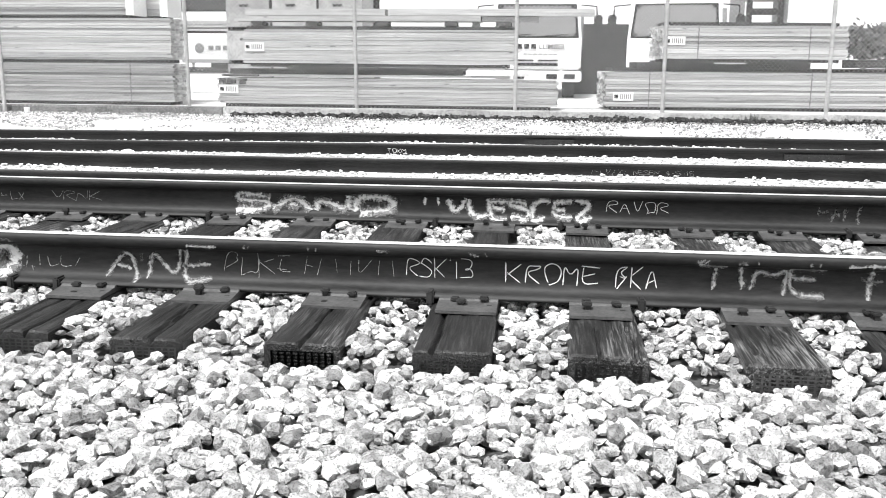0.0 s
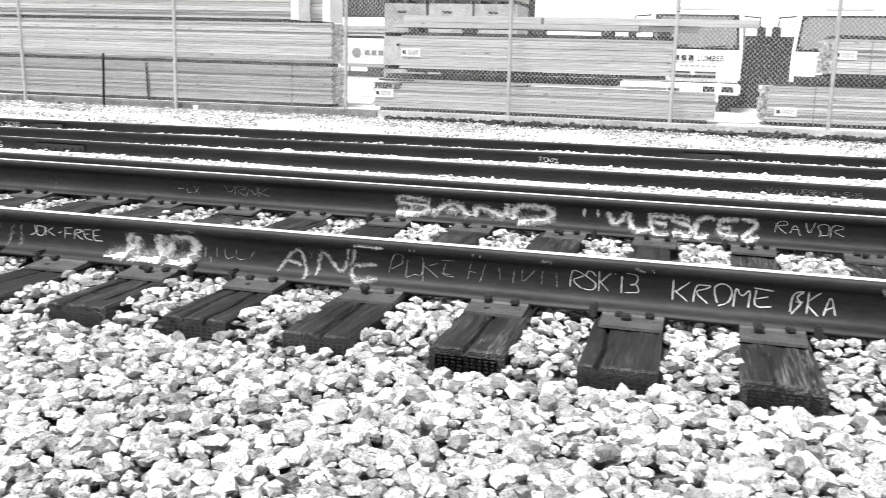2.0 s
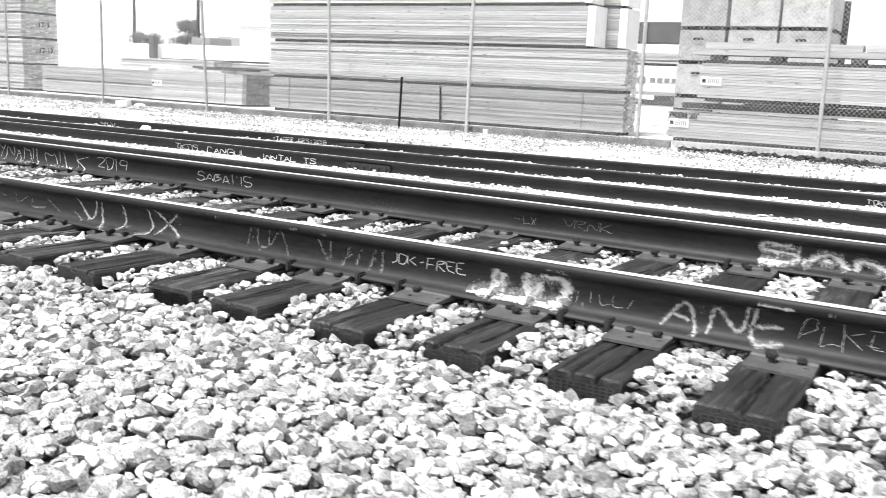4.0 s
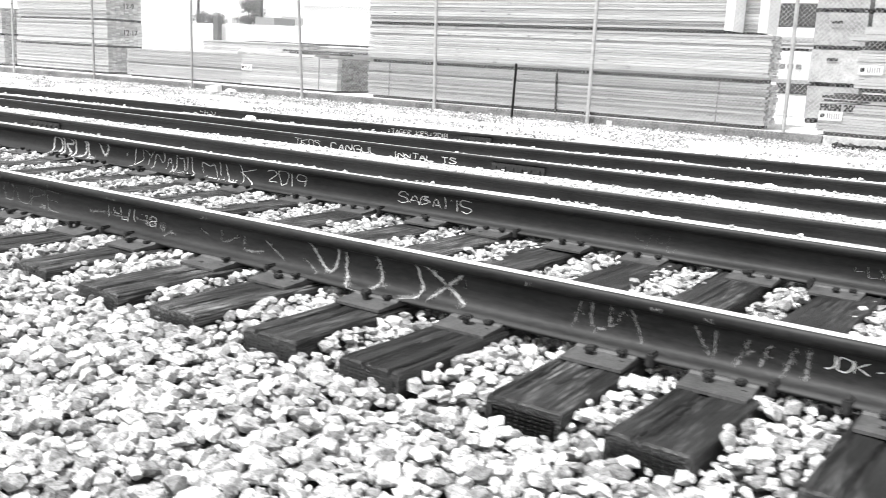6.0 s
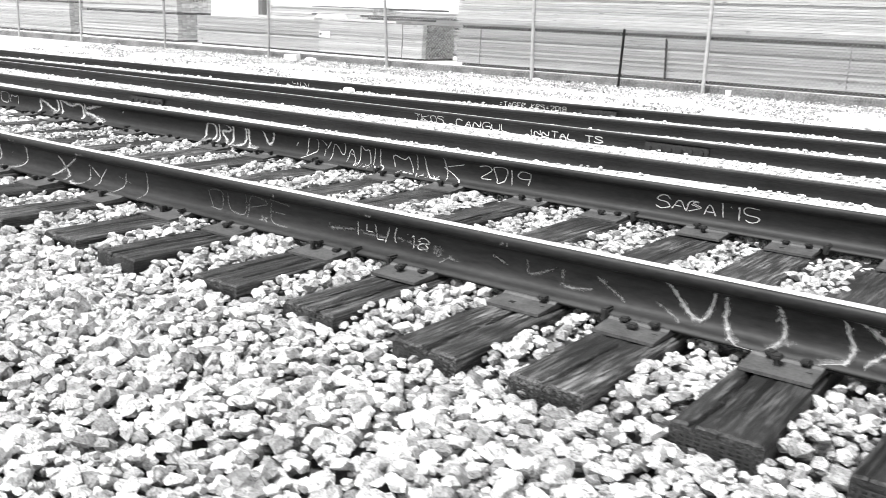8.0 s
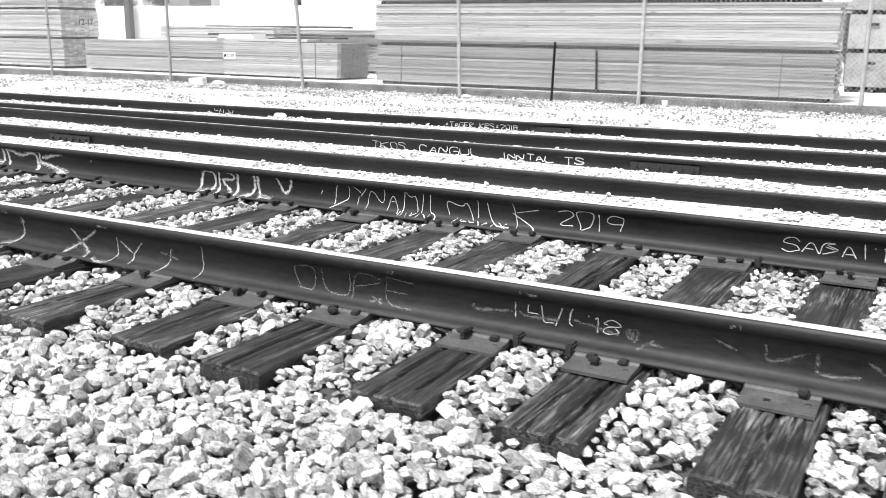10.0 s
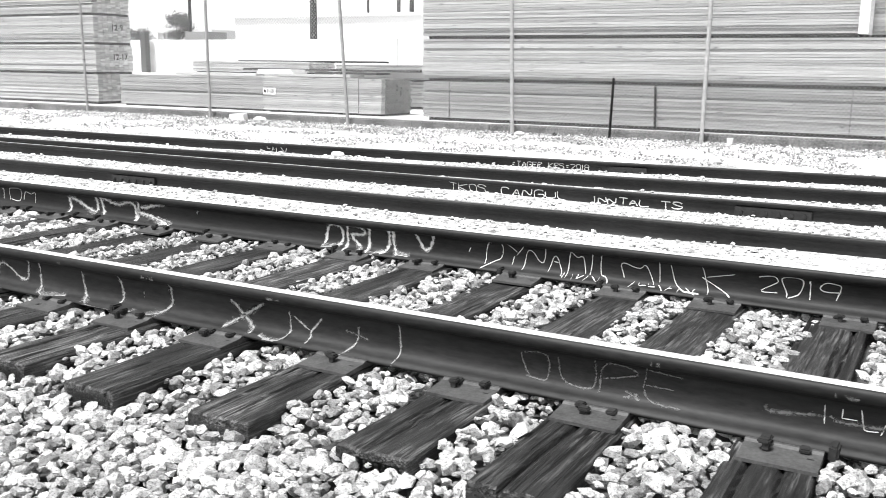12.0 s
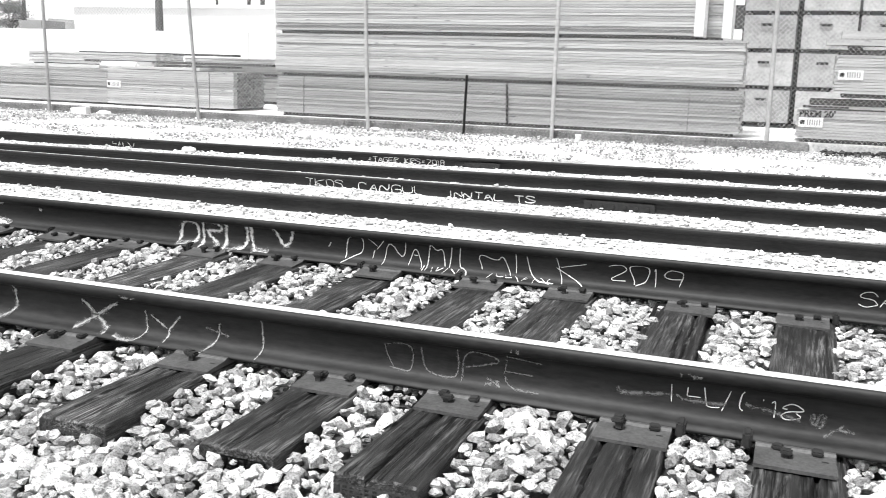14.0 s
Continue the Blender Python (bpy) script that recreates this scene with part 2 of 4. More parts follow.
# ---- ground ----
TRACK2 = -0.315   # foot of the rails of the lower tracks


def ballast(x, y):
    """Height of the ballast surface."""
    pts = ((-400, -0.2), (-6, -0.15), (-2.5, -0.115), (-1.3, -0.07), (-0.85, -0.058), (-0.64, -0.054), (-0.5, -0.012), (2.0, -0.008), (2.3, -0.05), (3.3, -0.22), (4.0, -0.252), (9.6, -0.245), (10.6, -0.19), (12.0, -0.10), (12.1, -0.1))
    for (ya, za), (yb, zb) in zip(pts, pts[1:]):
        if y <= yb:
            h = za + (zb - za) * (y - ya) / (yb - ya)
            break
    else:
        h = -0.1
    if y < 11:
        h += 0.018 * noise.noise((x * 1.3, y * 1.3, 0)) + 0.02 * noise.noise((x * 0.4, y * 0.4, 5))
    return h


def build_ground():
    ys = [-400, -60, -15, -6] + [-4 + 0.25 * k for k in range(57)] + [10.6, 11.2, 11.7, 12.05, 12.12, 13, 16, 25, 60, 700]
    xs = [-700, -150, -60] + [-40 + k for k in range(61)] + [30, 60, 150, 700]
    bm = bmesh.new()
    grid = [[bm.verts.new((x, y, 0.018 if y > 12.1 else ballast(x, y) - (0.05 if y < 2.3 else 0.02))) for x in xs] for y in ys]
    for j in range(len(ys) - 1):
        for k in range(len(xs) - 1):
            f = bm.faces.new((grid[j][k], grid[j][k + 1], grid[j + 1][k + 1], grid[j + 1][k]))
            # slot 0, by the near track, carries the painted gap shade
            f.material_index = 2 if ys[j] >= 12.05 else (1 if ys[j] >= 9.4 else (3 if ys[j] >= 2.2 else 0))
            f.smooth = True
    ob = part("ground", bm, (GAP_SHADE_BED, FINES, YARD, PALE_BED))
    tagged(ob, "pale stone railway bed, shade-dark under the near stones, running up to a concrete yard", "ground", kind="structure")


build_ground()

# ---- rails ----
SIDE = ((0.076, 0.0), (0.076, 0.010), (0.045, 0.018), (0.023, 0.026), (0.013, 0.038), (0.0085, 0.056), (0.0085, 0.112), (0.013, 0.130), (0.022, 0.138), (0.036, 0.142), (0.0375, 0.166), (0.034, 0.176), (0.024, 0.1800), (0.008, 0.181))
SEAT = 0.016


def flank(z):
    """Half thickness of a rail at the height z over its foot."""
    for (ya, za), (yb, zb) in zip(SIDE[1:], SIDE[2:]):
        if z <= zb:
            return ya + (yb - ya) * max(0, (z - za)) / max(1e-6, zb - za)
    return 0.01


def rail_line(name, points, foot, label, top):
    """A rail swept along points (x, y), its foot at that height."""
    bm = bmesh.new()
    loop = [(-y, z) for y, z in SIDE] + [(y, z) for y, z in reversed(SIDE)]
    rows = [[bm.verts.new((x, y + dy, foot + z)) for dy, z in loop] for x, y in points]
    n = len(loop)
    for r, s in zip(rows, rows[1:]):
        for k in range(n):
            f = bm.faces.new((r[k], s[k], s[(k + 1) % n], r[(k + 1) % n]))
            f.material_index = 1 if 12 <= k <= n - 13 else 0
            f.smooth = True
    bm.faces.new(rows[0])
    bm.faces.new(list(reversed(rows[-1])))
    bmesh.ops.recalc_face_normals(bm, faces=bm.faces)
    ob = part(name, bm, (RAIL, top))
    return tagged(ob, label, "rail", "railway rails")


XS = [-70 + 2 * k for k in range(51)]
GAUGE = 1.51


def third(x):
    """The near rail of the track that draws in towards its neighbour."""
    k = ((-70, 6.1), (-30, 6.2), (-22, 6.35), (-16, 6.55), (-11, 6.87), (-5, 7.45), (0, 7.72), (10, 7.95), (40, 8.2))
    for (xa, ya), (xb, yb) in zip(k, k[1:]):
        if x <= xb:
            s = (x - xa) / (xb - xa)
            return ya + (yb - ya) * s
    return 8.2


near_rail = rail_line("rail", [(x, 0) for x in XS], SEAT, "dark rusted steel rail with graffiti and a polished running edge", SHINE)
far_rail = rail_line("rail", [(x, GAUGE) for x in XS], SEAT, "dark rusted steel rail with white graffiti and a bright top", SHINE)
rail_d = rail_line("rail", [(x, 4.42) for x in XS], TRACK2, "dark rusted rail half sunk in pale ballast", DULL)
rail_c = rail_line("rail", [(x, 4.42 + GAUGE) for x in XS], TRACK2, "dark rusted rail with a bright top edge and pen tags", SEMI)
rail_b = rail_line("rail", [(x, third(x)) for x in XS], TRACK2, "dark rusted rail drawing in towards its neighbour", DULL)
rail_a = rail_line("rail", [(x, third(x) + GAUGE) for x in XS], TRACK2, "dark rusted outer rail beside a strip of pale gravel", DULL)


def joint_bar(rail, x, y, foot):
    bm = box(x - 0.33, x + 0.33, y - 0.034, y - 0.0105, foot + 0.036, foot + 0.128, 0.006)
    bar = part("joint_bar", bm, SPIKE, rail, "bolted steel joint bar")
    for k in range(6):
        bx = x - 0.27 + 0.108 * k
        part("bolt", tube((bx, y - 0.034, foot + 0.08), (bx, y - 0.056, foot + 0.08), 0.017, seg=6), SPIKE, bar)


joint_bar(rail_c, -7.25, 4.42 + GAUGE, TRACK2)
joint_bar(rail_a, -9.55, third(-9.55) + GAUGE, TRACK2)
joint_bar(rail_a, -0.1, third(-0.1) + GAUGE, TRACK2)
joint_bar(rail_d, -13.6, 4.42, TRACK2)
joint_bar(rail_b, 2.9, third(2.9), TRACK2)

# ---- ties ----
NEAR_TIES = [-8.14, -7.6, -7.08, -6.66, -6.13, -5.68, -5.17, -4.77, -4.31, -3.89, -3.39, -3.02, -2.55, -2.12, -1.67, -1.22, -0.74, -0.29, 0.165, 0.66, 1.08]
TIES = [-8.14 - 0.475 * k for k in range(32, 0, -1)] + NEAR_TIES + [1.08 + 0.47 * k for k in range(1, 12)]


def tie_mesh(seed):
    """A split and weathered timber, 23 cm wide; its end lies at y = 0."""
    rng = random.Random(seed)
    bm = bmesh.new()
    nx, ny, w, length, h = 36, 48, 0.232, 2.76, 0.175
    cracks = [(rng.uniform(-0.08, 0.08), rng.choice((-0.1, -0.1, 0.1, rng.uniform(0, 1.6))), rng.uniform(0.35, 1.6), rng.uniform(0.012, 0.03)) for _ in range(rng.choice((1, 2, 2, 3)))]
    top = []
    for j in range(ny + 1):
        y = length * (j / ny) ** 1.5
        row = []
        for k in range(nx + 1):
            x = -w / 2 + w * k / nx
            z = 0.004 * noise.noise((x * 30, y * 2, seed)) + 0.003 * noise.noise((x * 70, y * 5, seed + 9))
            for cx, cy, cl, cd in cracks:
                d = abs(x - cx - 0.02 * noise.noise((y * 3, seed + cx * 50, 3)) - 0.006 * noise.noise((y * 17, seed + cx * 50, 6)))
                if cy < y < cy + cl and d < 0.009:
                    z -= cd * (1 - d / 0.009)
            if k in (0, nx):
                z -= 0.007 + 0.006 * abs(noise.noise((y * 6, seed, k)))
            if j == 0:
                z -= 0.006
            row.append(bm.verts.new((x, y, z)))
        top.append(row)
    low = [[bm.verts.new((s * w / 2, r[0].co.y, -h)) for s in (-1, 1)] for r in top]
    for j in range(ny):
        for k in range(nx):
            bm.faces.new((top[j][k], top[j][k + 1], top[j + 1][k + 1], top[j + 1][k]))
        bm.faces.new((low[j][0], top[j][0], top[j + 1][0], low[j + 1][0]))
        bm.faces.new((top[j][nx], low[j][1], low[j + 1][1], top[j + 1][nx]))
    bm.faces.new([low[0][0], low[0][1]] + [top[0][k] for k in range(nx, -1, -1)])
    bm.faces.new([low[ny][1], low[ny][0]] + [top[ny][k] for k in range(nx + 1)])
    me = bpy.data.meshes.new("railroad_tie")
    bm.to_mesh(me)
    bm.free()
    me.materials.append(TIE)
    return me


def end_plate_mesh():
    """Perforated steel plate pressed into a timber's end: rows of slots."""
    bm = bmesh.new()
    xs, zs = [-0.095], [-0.162]
    for c in range(9):
        xs += [xs[-1] + 0.0065, xs[-1] + 0.0205]
    for r in range(12):
        zs += [zs[-1] + 0.004, zs[-1] + 0.0112]
    xs.append(xs[-1] + 0.0065)
    zs.append(zs[-1] + 0.004)
    grid = [[bm.verts.new((x, -0.004, z)) for x in xs] for z in zs]
    for r in range(len(zs) - 1):
        for c in range(len(xs) - 1):
            if not (r % 2 and c % 2):
                bm.faces.new((grid[r][c], grid[r][c + 1], grid[r + 1][c + 1], grid[r + 1][c]))
    bmesh.ops.solidify(bm, geom=list(bm.faces), thickness=-0.007)
    me = bpy.data.meshes.new("end_plate")
    bm.to_mesh(me)
    bm.free()
    me.materials.append(ENDSTEEL)
    return me


def tie_plate_mesh():
    """Rolled plate with two shoulders and square spike holes."""
    bm = bmesh.new()
    w = 0.205
    prof = ((-0.205, 0.010), (-0.205, 0.0), (0.175, 0.0), (0.175, 0.010), (0.095, 0.018), (0.09, 0.024), (0.079, 0.024), (0.078, 0.0155), (-0.078, 0.0155), (-0.079, 0.024), (-0.09, 0.024), (-0.1, 0.018))
    ends = [[bm.verts.new((s * w / 2, y, z)) for y, z in prof] for s in (-1, 1)]
    n = len(prof)
    for k in range(n):
        bm.faces.new((ends[0][k], ends[0][(k + 1) % n], ends[1][(k + 1) % n], ends[1][k]))
    bm.faces.new(list(reversed(ends[0])))
    bm.faces.new(ends[1])
    bmesh.ops.recalc_face_normals(bm, faces=bm.faces)
    me = bpy.data.meshes.new("tie_plate")
    bm.to_mesh(me)
    bm.free()
    me.materials.append(PLATE)
    return me


def small_mesh(name, bm, material):
    me = bpy.data.meshes.new(name)
    bm.to_mesh(me)
    bm.free()
    me.materials.append(material)
    return me


def spike_mesh():
    bm = box(-0.008, 0.008, -0.008, 0.008, 0.0, 0.018)
    add_box(bm, -0.015, 0.015, -0.013, 0.021, 0.016, 0.03, 0.004)
    return small_mesh("spike", bm, SPIKE)


def anchor_mesh():
    bm = box(-0.013, 0.013, -0.086, -0.03, -0.02, 0.028, 0.006)
    add_box(bm, -0.011, 0.011, -0.03, 0.08, -0.026, -0.006, 0.004)
    return small_mesh("rail_anchor", bm, SPIKE)


tie_variants = [tie_mesh(k) for k in range(9)]
END_PLATE, TIE_PLATE, SPIKE_ME, ANCHOR = end_plate_mesh(), tie_plate_mesh(), spike_mesh(), anchor_mesh()
HOLE = small_mesh("spike_hole", box(-0.009, 0.009, -0.009, 0.009, 0, 0.0015), BLACK)
rng = random.Random(4)


def child(name, me, parent, at, label=""):
    ob = new(name, me)
    ob.parent, ob.matrix_basis = parent, at
    if label:
        ob["label"] = label
    return ob


for n, x in enumerate(TIES):
    end = -0.60 - 0.012 * max(0, -x - 1) + rng.uniform(-0.03, 0.03)
    tie = new("railroad_tie", tie_variants[(n * 5) % 9])
    tie.matrix_basis = pose(x, end, rng.uniform(-0.006, 0.002), rng.uniform(-0.3, 0.3), rng.uniform(-0.6, 0.6), rng.uniform(-1.5, 1.5))
    tagged(tie, "cracked creosoted timber tie bedded in pale ballast", "railroad tie", "ties of the near track")
    if -16 < x < 4:
        child("end_plate", END_PLATE, tie, pose(0, 0.0, 0), "perforated steel end plate")
    for y in (0.0, GAUGE):
        plate = child("tie_plate", TIE_PLATE, tie, tie.matrix_basis.inverted() @ pose(x + rng.uniform(-0.012, 0.012), y, 0.001, 0, 0, 0), "dark steel tie plate")
        for px, py, turn, up in ((-0.045, -0.092, 180, 0), (0.05, 0.092, 0, 0), (-0.02 + rng.uniform(-0.02, 0.02), -0.135, 90 * rng.randint(0, 3), 0.004), (0.055, -0.094, 180, 0)):
            if rng.random() < 0.82:
                child("spike", SPIKE_ME, plate, pose(px, py, 0.004 + up + rng.uniform(-0.004, 0.012), rng.uniform(-5, 5), rng.uniform(-5, 5), turn + rng.uniform(-9, 9)))
            else:
                child("spike_hole", HOLE, plate, pose(px, py - 0.02, 0.0135))
        child("spike_hole", HOLE, plate, pose(0.075, -0.13, 0.0142, 4))
    for y, rail in ((0.0, near_rail), (GAUGE, far_rail)):
        if rng.random() < 0.45:
            child("rail_anchor", ANCHOR, rail, pose(x + 0.135 * rng.choice((-1, 1)), y, SEAT), "spring steel rail anchor")

# ---- graffiti ----
GLYPH = {
    'A': '002640 1232', 'B': '00064615334300 1333', 'C': '45361605011030', 'D': '00063645412000', 'E': '400006 0333 0646', 'F': '0006 0646 0333', 'G': '45361605011030414323', 'H': '0006 4046 0343',
    'I': '2026', 'J': '46412010', 'K': '0006 4603 0340', 'L': '060040', 'M': '0006234640', 'N': '00064046', 'O': '101105163645413010', 'P': '000636453403',
    'R': '00063645340340', 'S': '4536160504334241301001', 'T': '2026 0646', 'U': '060110304146', 'V': '062046', 'W': '0610233046', 'X': '0046 0640', 'Y': '0623 4623 2320',
    'Z': '06460040', '0': '101105163645413010', '1': '152620', '2': '05163645440040', '3': '0636453313334241301001', '4': '30360242', '5': '4606034341301000', '8': '130416364433130110304133',
    '9': '43130416364530', "'": '2625', '-': '1333', '=': '1232 1434', '.': '2021',
}


def ribbon(lines, width, y_of, foot, outward=0.0014, jitter=0.0):
    """Flat paint strokes lying on a rail's flank: lines of (x, z over the foot)."""
    verts, faces = [], []
    for line in lines:
        for _ in range(2 if len(line) > 2 else 0):
            line = [line[0]] + [q for (xa, za), (xb, zb) in zip(line, line[1:]) for q in ((0.75 * xa + 0.25 * xb, 0.75 * za + 0.25 * zb), (0.25 * xa + 0.75 * xb, 0.25 * za + 0.75 * zb))] + [line[-1]]
        pts = []
        for (xa, za), (xb, zb) in zip(line, line[1:]):
            steps = max(1, int(math.hypot(xb - xa, zb - za) / 0.009))
            pts += [(xa + (xb - xa) * k / steps, za + (zb - za) * k / steps) for k in range(steps)]
        pts.append(line[-1])
        base, roof = len(verts), 0.165 if min(q[1] for q in pts) > 0.14 else 0.136
        for k, (x, z) in enumerate(pts):
            xa, za = pts[max(0, k - 1)]
            xb, zb = pts[min(len(pts) - 1, k + 1)]
            d = math.hypot(xb - xa, zb - za) or 1
            w = width * (0.75 + 0.5 * abs(noise.noise((x * 40, z * 40, 1)))) * (0.6 if k in (0, len(pts) - 1) else 1)
            for s in (-1, 0, 1):
                px, pz = x - s * w * (zb - za) / d + jitter * noise.noise((x * 60, z * 60, s)), z + s * w * (xb - xa) / d
                pz = min(max(pz, 0.004), roof)
                verts.append((px, y_of(px) - flank(pz) - outward, foot + pz))
            if k:
                a = base + 3 * k
                faces += [(a - 3, a, a + 1, a - 2), (a - 2, a + 1, a + 2, a - 1)]
    return verts, faces


def paint_strokes(lines, width, y_of, foot, material, parent, label, name="graffiti", outward=0.0014):
    """A tag: its first stroke carries the others."""
    first = None
    for line in lines:
        v, f = ribbon([line], width, y_of, foot, outward, jitter=width * 0.6)
        if f:
            ob = paint(v, f, material, first or parent, "" if first else label, "stroke" if first else name)
            first = first or ob
    return first


def paint(v, f, material, parent, label, name="graffiti"):
    """A painted mark; its cover falls off from the middle of each stroke to the edges."""
    ob = raw(name, v, f, material, parent, label)
    cover = ob.data.attributes.new("cover", "FLOAT", "POINT")
    cover.data.foreach_set("value", [float(k % 3 == 1) for k in range(len(v))])
    return ob


def scrawl(rail, y_of, foot, text, x0, x1, z0, z1, width, material, label, slant=0.15, seed=1, wild=0.25):
    """Hand-drawn letters between x0 and x1 on a rail's flank."""
    r = random.Random(seed)
    slots = [0.5 if c in "I1'." else 1.0 for c in text]
    unit = (x1 - x0) / sum(slots)
    lines = []
    for n, c in enumerate(text):
        left, step = x0 + unit * sum(slots[:n]), unit * slots[n]
        for stroke in GLYPH.get(c, "").split():
            line = []
            for a, b in zip(stroke[::2], stroke[1::2]):
                u, v = int(a) / 4 + r.uniform(-wild, wild) * 0.45, int(b) / 6 + r.uniform(-wild, wild) * 0.45
                line.append((left + step * (0.06 + 0.84 * u + slant * v * 0.5), z0 + (z1 - z0) * v))
            if len(line) > 1:
                lines.append(line)
    paint_strokes(lines, width, y_of, foot, material, rail, label)
    if material in (SPRAY, THICK):
        paint_strokes(lines, width * 1.7, y_of, foot, DUST, rail, "thin white overspray", "overspray", 0.0009)


def squiggle(rail, y_of, foot, x0, x1, z0, z1, width, material, label, seed=1, loops=6):
    """A scrawl that cannot be read."""
    r = random.Random(seed)
    shapes = ("0006", "0026", "060046", "0640", "06011041", "0026 1333", "16050110", "0036 0630", "0603 0343", "2620")
    step, lines = (x1 - x0) / loops, []
    for k in range(loops):
        for stroke in r.choice(shapes).split():
            lines.append([(x0 + step * (k + 0.1 + 0.2 * int(a) + r.uniform(-0.09, 0.09)), z0 + (z1 - z0) * (int(b) / 6 + r.uniform(-0.12, 0.12))) for a, b in zip(stroke[::2], stroke[1::2])])
    paint_strokes(lines, width, y_of, foot, material, rail, label)


def on_near(x):
    return 0.0


def on_far(x):
    return GAUGE


def on_c(x):
    return 4.42 + GAUGE


def on_a(x):
    return third(x) + GAUGE


PEN_LABEL, SPRAY_LABEL = "white paint-pen tag", "worn white spray-paint letters"
scrawl(near_rail, on_near, SEAT, "ANE", -1.64, -1.22, 0.025, 0.14, 0.012, SPRAY, SPRAY_LABEL, 0.3, 3)
scrawl(near_rail, on_near, SEAT, "PUKE", -1.2, -0.93, 0.05, 0.118, 0.0019, FAINT, PEN_LABEL, 0.3, 5, 0.5)
squiggle(near_rail, on_near, SEAT, -1.98, -1.72, 0.055, 0.095, 0.0018, FAINT, "faded white tag", 6, 5)
squiggle(near_rail, on_near, SEAT, -0.9, -0.54, 0.06, 0.12, 0.0016, FAINT, "faded white tag", 7, 7)
scrawl(near_rail, on_near, SEAT, "RSK'13", -0.52, -0.28, 0.06, 0.128, 0.0017, PEN, PEN_LABEL, 0.2, 8)
scrawl(near_rail, on_near, SEAT, "KROME", -0.17, 0.16, 0.055, 0.12, 0.0023, PEN, PEN_LABEL, 0.1, 9)
scrawl(near_rail, on_near, SEAT, "BKA", 0.21, 0.36, 0.05, 0.12, 0.0023, PEN, PEN_LABEL, 0.1, 10)
scrawl(near_rail, on_near, SEAT, "TIME", 0.48, 0.92, 0.05, 0.14, 0.013, SPRAY, SPRAY_LABEL, 0, 11)
scrawl(near_rail, on_near, SEAT, "TI", 0.98, 1.2, 0.03, 0.15, 0.014, SPRAY, SPRAY_LABEL, 0, 12)
scrawl(near_rail, on_near, SEAT, "JUD", -2.42, -1.98, 0.03, 0.12, 0.036, THICK, "thick white spray-paint letters", 0, 13)
scrawl(near_rail, on_near, SEAT, "JDK-FREE", -2.78, -2.42, 0.08, 0.12, 0.0022, PEN, PEN_LABEL, 0, 14)
squiggle(near_rail, on_near, SEAT, -3.15, -2.75, 0.03, 0.12, 0.0153, DUST, "misty white overspray", 15, 6)
squiggle(near_rail, on_near, SEAT, -3.56, -3.3, 0.04, 0.14, 0.0136, DUST, SPRAY_LABEL, 16, 4)
scrawl(near_rail, on_near, SEAT, "VUJX", -4.72, -3.95, 0.01, 0.14, 0.0119, SPRAY, SPRAY_LABEL, -0.3, 17)
dab = random.Random(77)
for k in range(34):
    dx = dab.uniform(-9.5, 1.3)
    if dab.random() < 0.6:
        squiggle(near_rail, on_near, SEAT, dx, dx + dab.uniform(0.02, 0.1), 0.148, 0.16, 0.0102, DUST, "smear of white paint", k, 2)
    else:
        zc = dab.uniform(0.02, 0.1)
        squiggle(near_rail, on_near, SEAT, dx, dx + dab.uniform(0.01, 0.14), zc, zc + dab.uniform(0.01, 0.04), 0.0102, DUST, "smear of white paint", k, 1)
squiggle(near_rail, on_near, SEAT, -5.25, -4.85, 0.04, 0.11, 0.0119, DUST, "misty white overspray", 18, 3)
squiggle(near_rail, on_near, SEAT, -6.04, -5.8, 0.06, 0.115, 0.0018, PEN, PEN_LABEL, 19, 5)
scrawl(near_rail, on_near, SEAT, "'18", -5.8, -5.67, 0.06, 0.105, 0.0018, PEN, PEN_LABEL, 0, 20)
squiggle(near_rail, on_near, SEAT, -6.2, -5.68, 0.06, 0.085, 0.0136, DUST, "misty white overspray", 21, 3)
squiggle(near_rail, on_near, SEAT, -5.65, -5.61, 0.04, 0.085, 0.0136, DUST, SPRAY_LABEL, 22, 2)
scrawl(near_rail, on_near, SEAT, "OUPE", -6.96, -6.4, 0.035, 0.125, 0.00595, MISTY, "faint chalky letters", 0, 23)
scrawl(near_rail, on_near, SEAT, "X", -8.2, -8.0, 0.01, 0.115, 0.0119, SPRAY, SPRAY_LABEL, 0.3, 24)
scrawl(near_rail, on_near, SEAT, "JYJ", -8.02, -7.55, 0.005, 0.1, 0.0068, SPRAY, SPRAY_LABEL, 0, 25)
scrawl(near_rail, on_near, SEAT, "I", -7.44, -7.35, 0.01, 0.13, 0.0051, SPRAY, SPRAY_LABEL, 0, 26)
scrawl(near_rail, on_near, SEAT, "NLUJ", -9.6, -8.45, 0.005, 0.14, 0.0102, SPRAY, SPRAY_LABEL, 0, 27)
scrawl(far_rail, on_far, SEAT, "SAND", -1.68, -0.82, 0.035, 0.118, 0.03, THICK, SPRAY_LABEL, 0, 30)
scrawl(far_rail, on_far, SEAT, "''", -0.7, -0.56, -0.17, 0.13, 0.012, THICK, SPRAY_LABEL, 0, 31, 0.05)
scrawl(far_rail, on_far, SEAT, "VLESCEZ", -0.55, 0.2, 0.03, 0.12, 0.021, THICK, SPRAY_LABEL, 0, 32)
scrawl(far_rail, on_far, SEAT, "RAVOR", 0.25, 0.57, 0.07, 0.128, 0.0017, PEN, PEN_LABEL, 0.1, 33)
squiggle(far_rail, on_far, SEAT, 1.28, 1.52, 0.05, 0.13, 0.018, DUST, "misty white overspray", 34, 4)
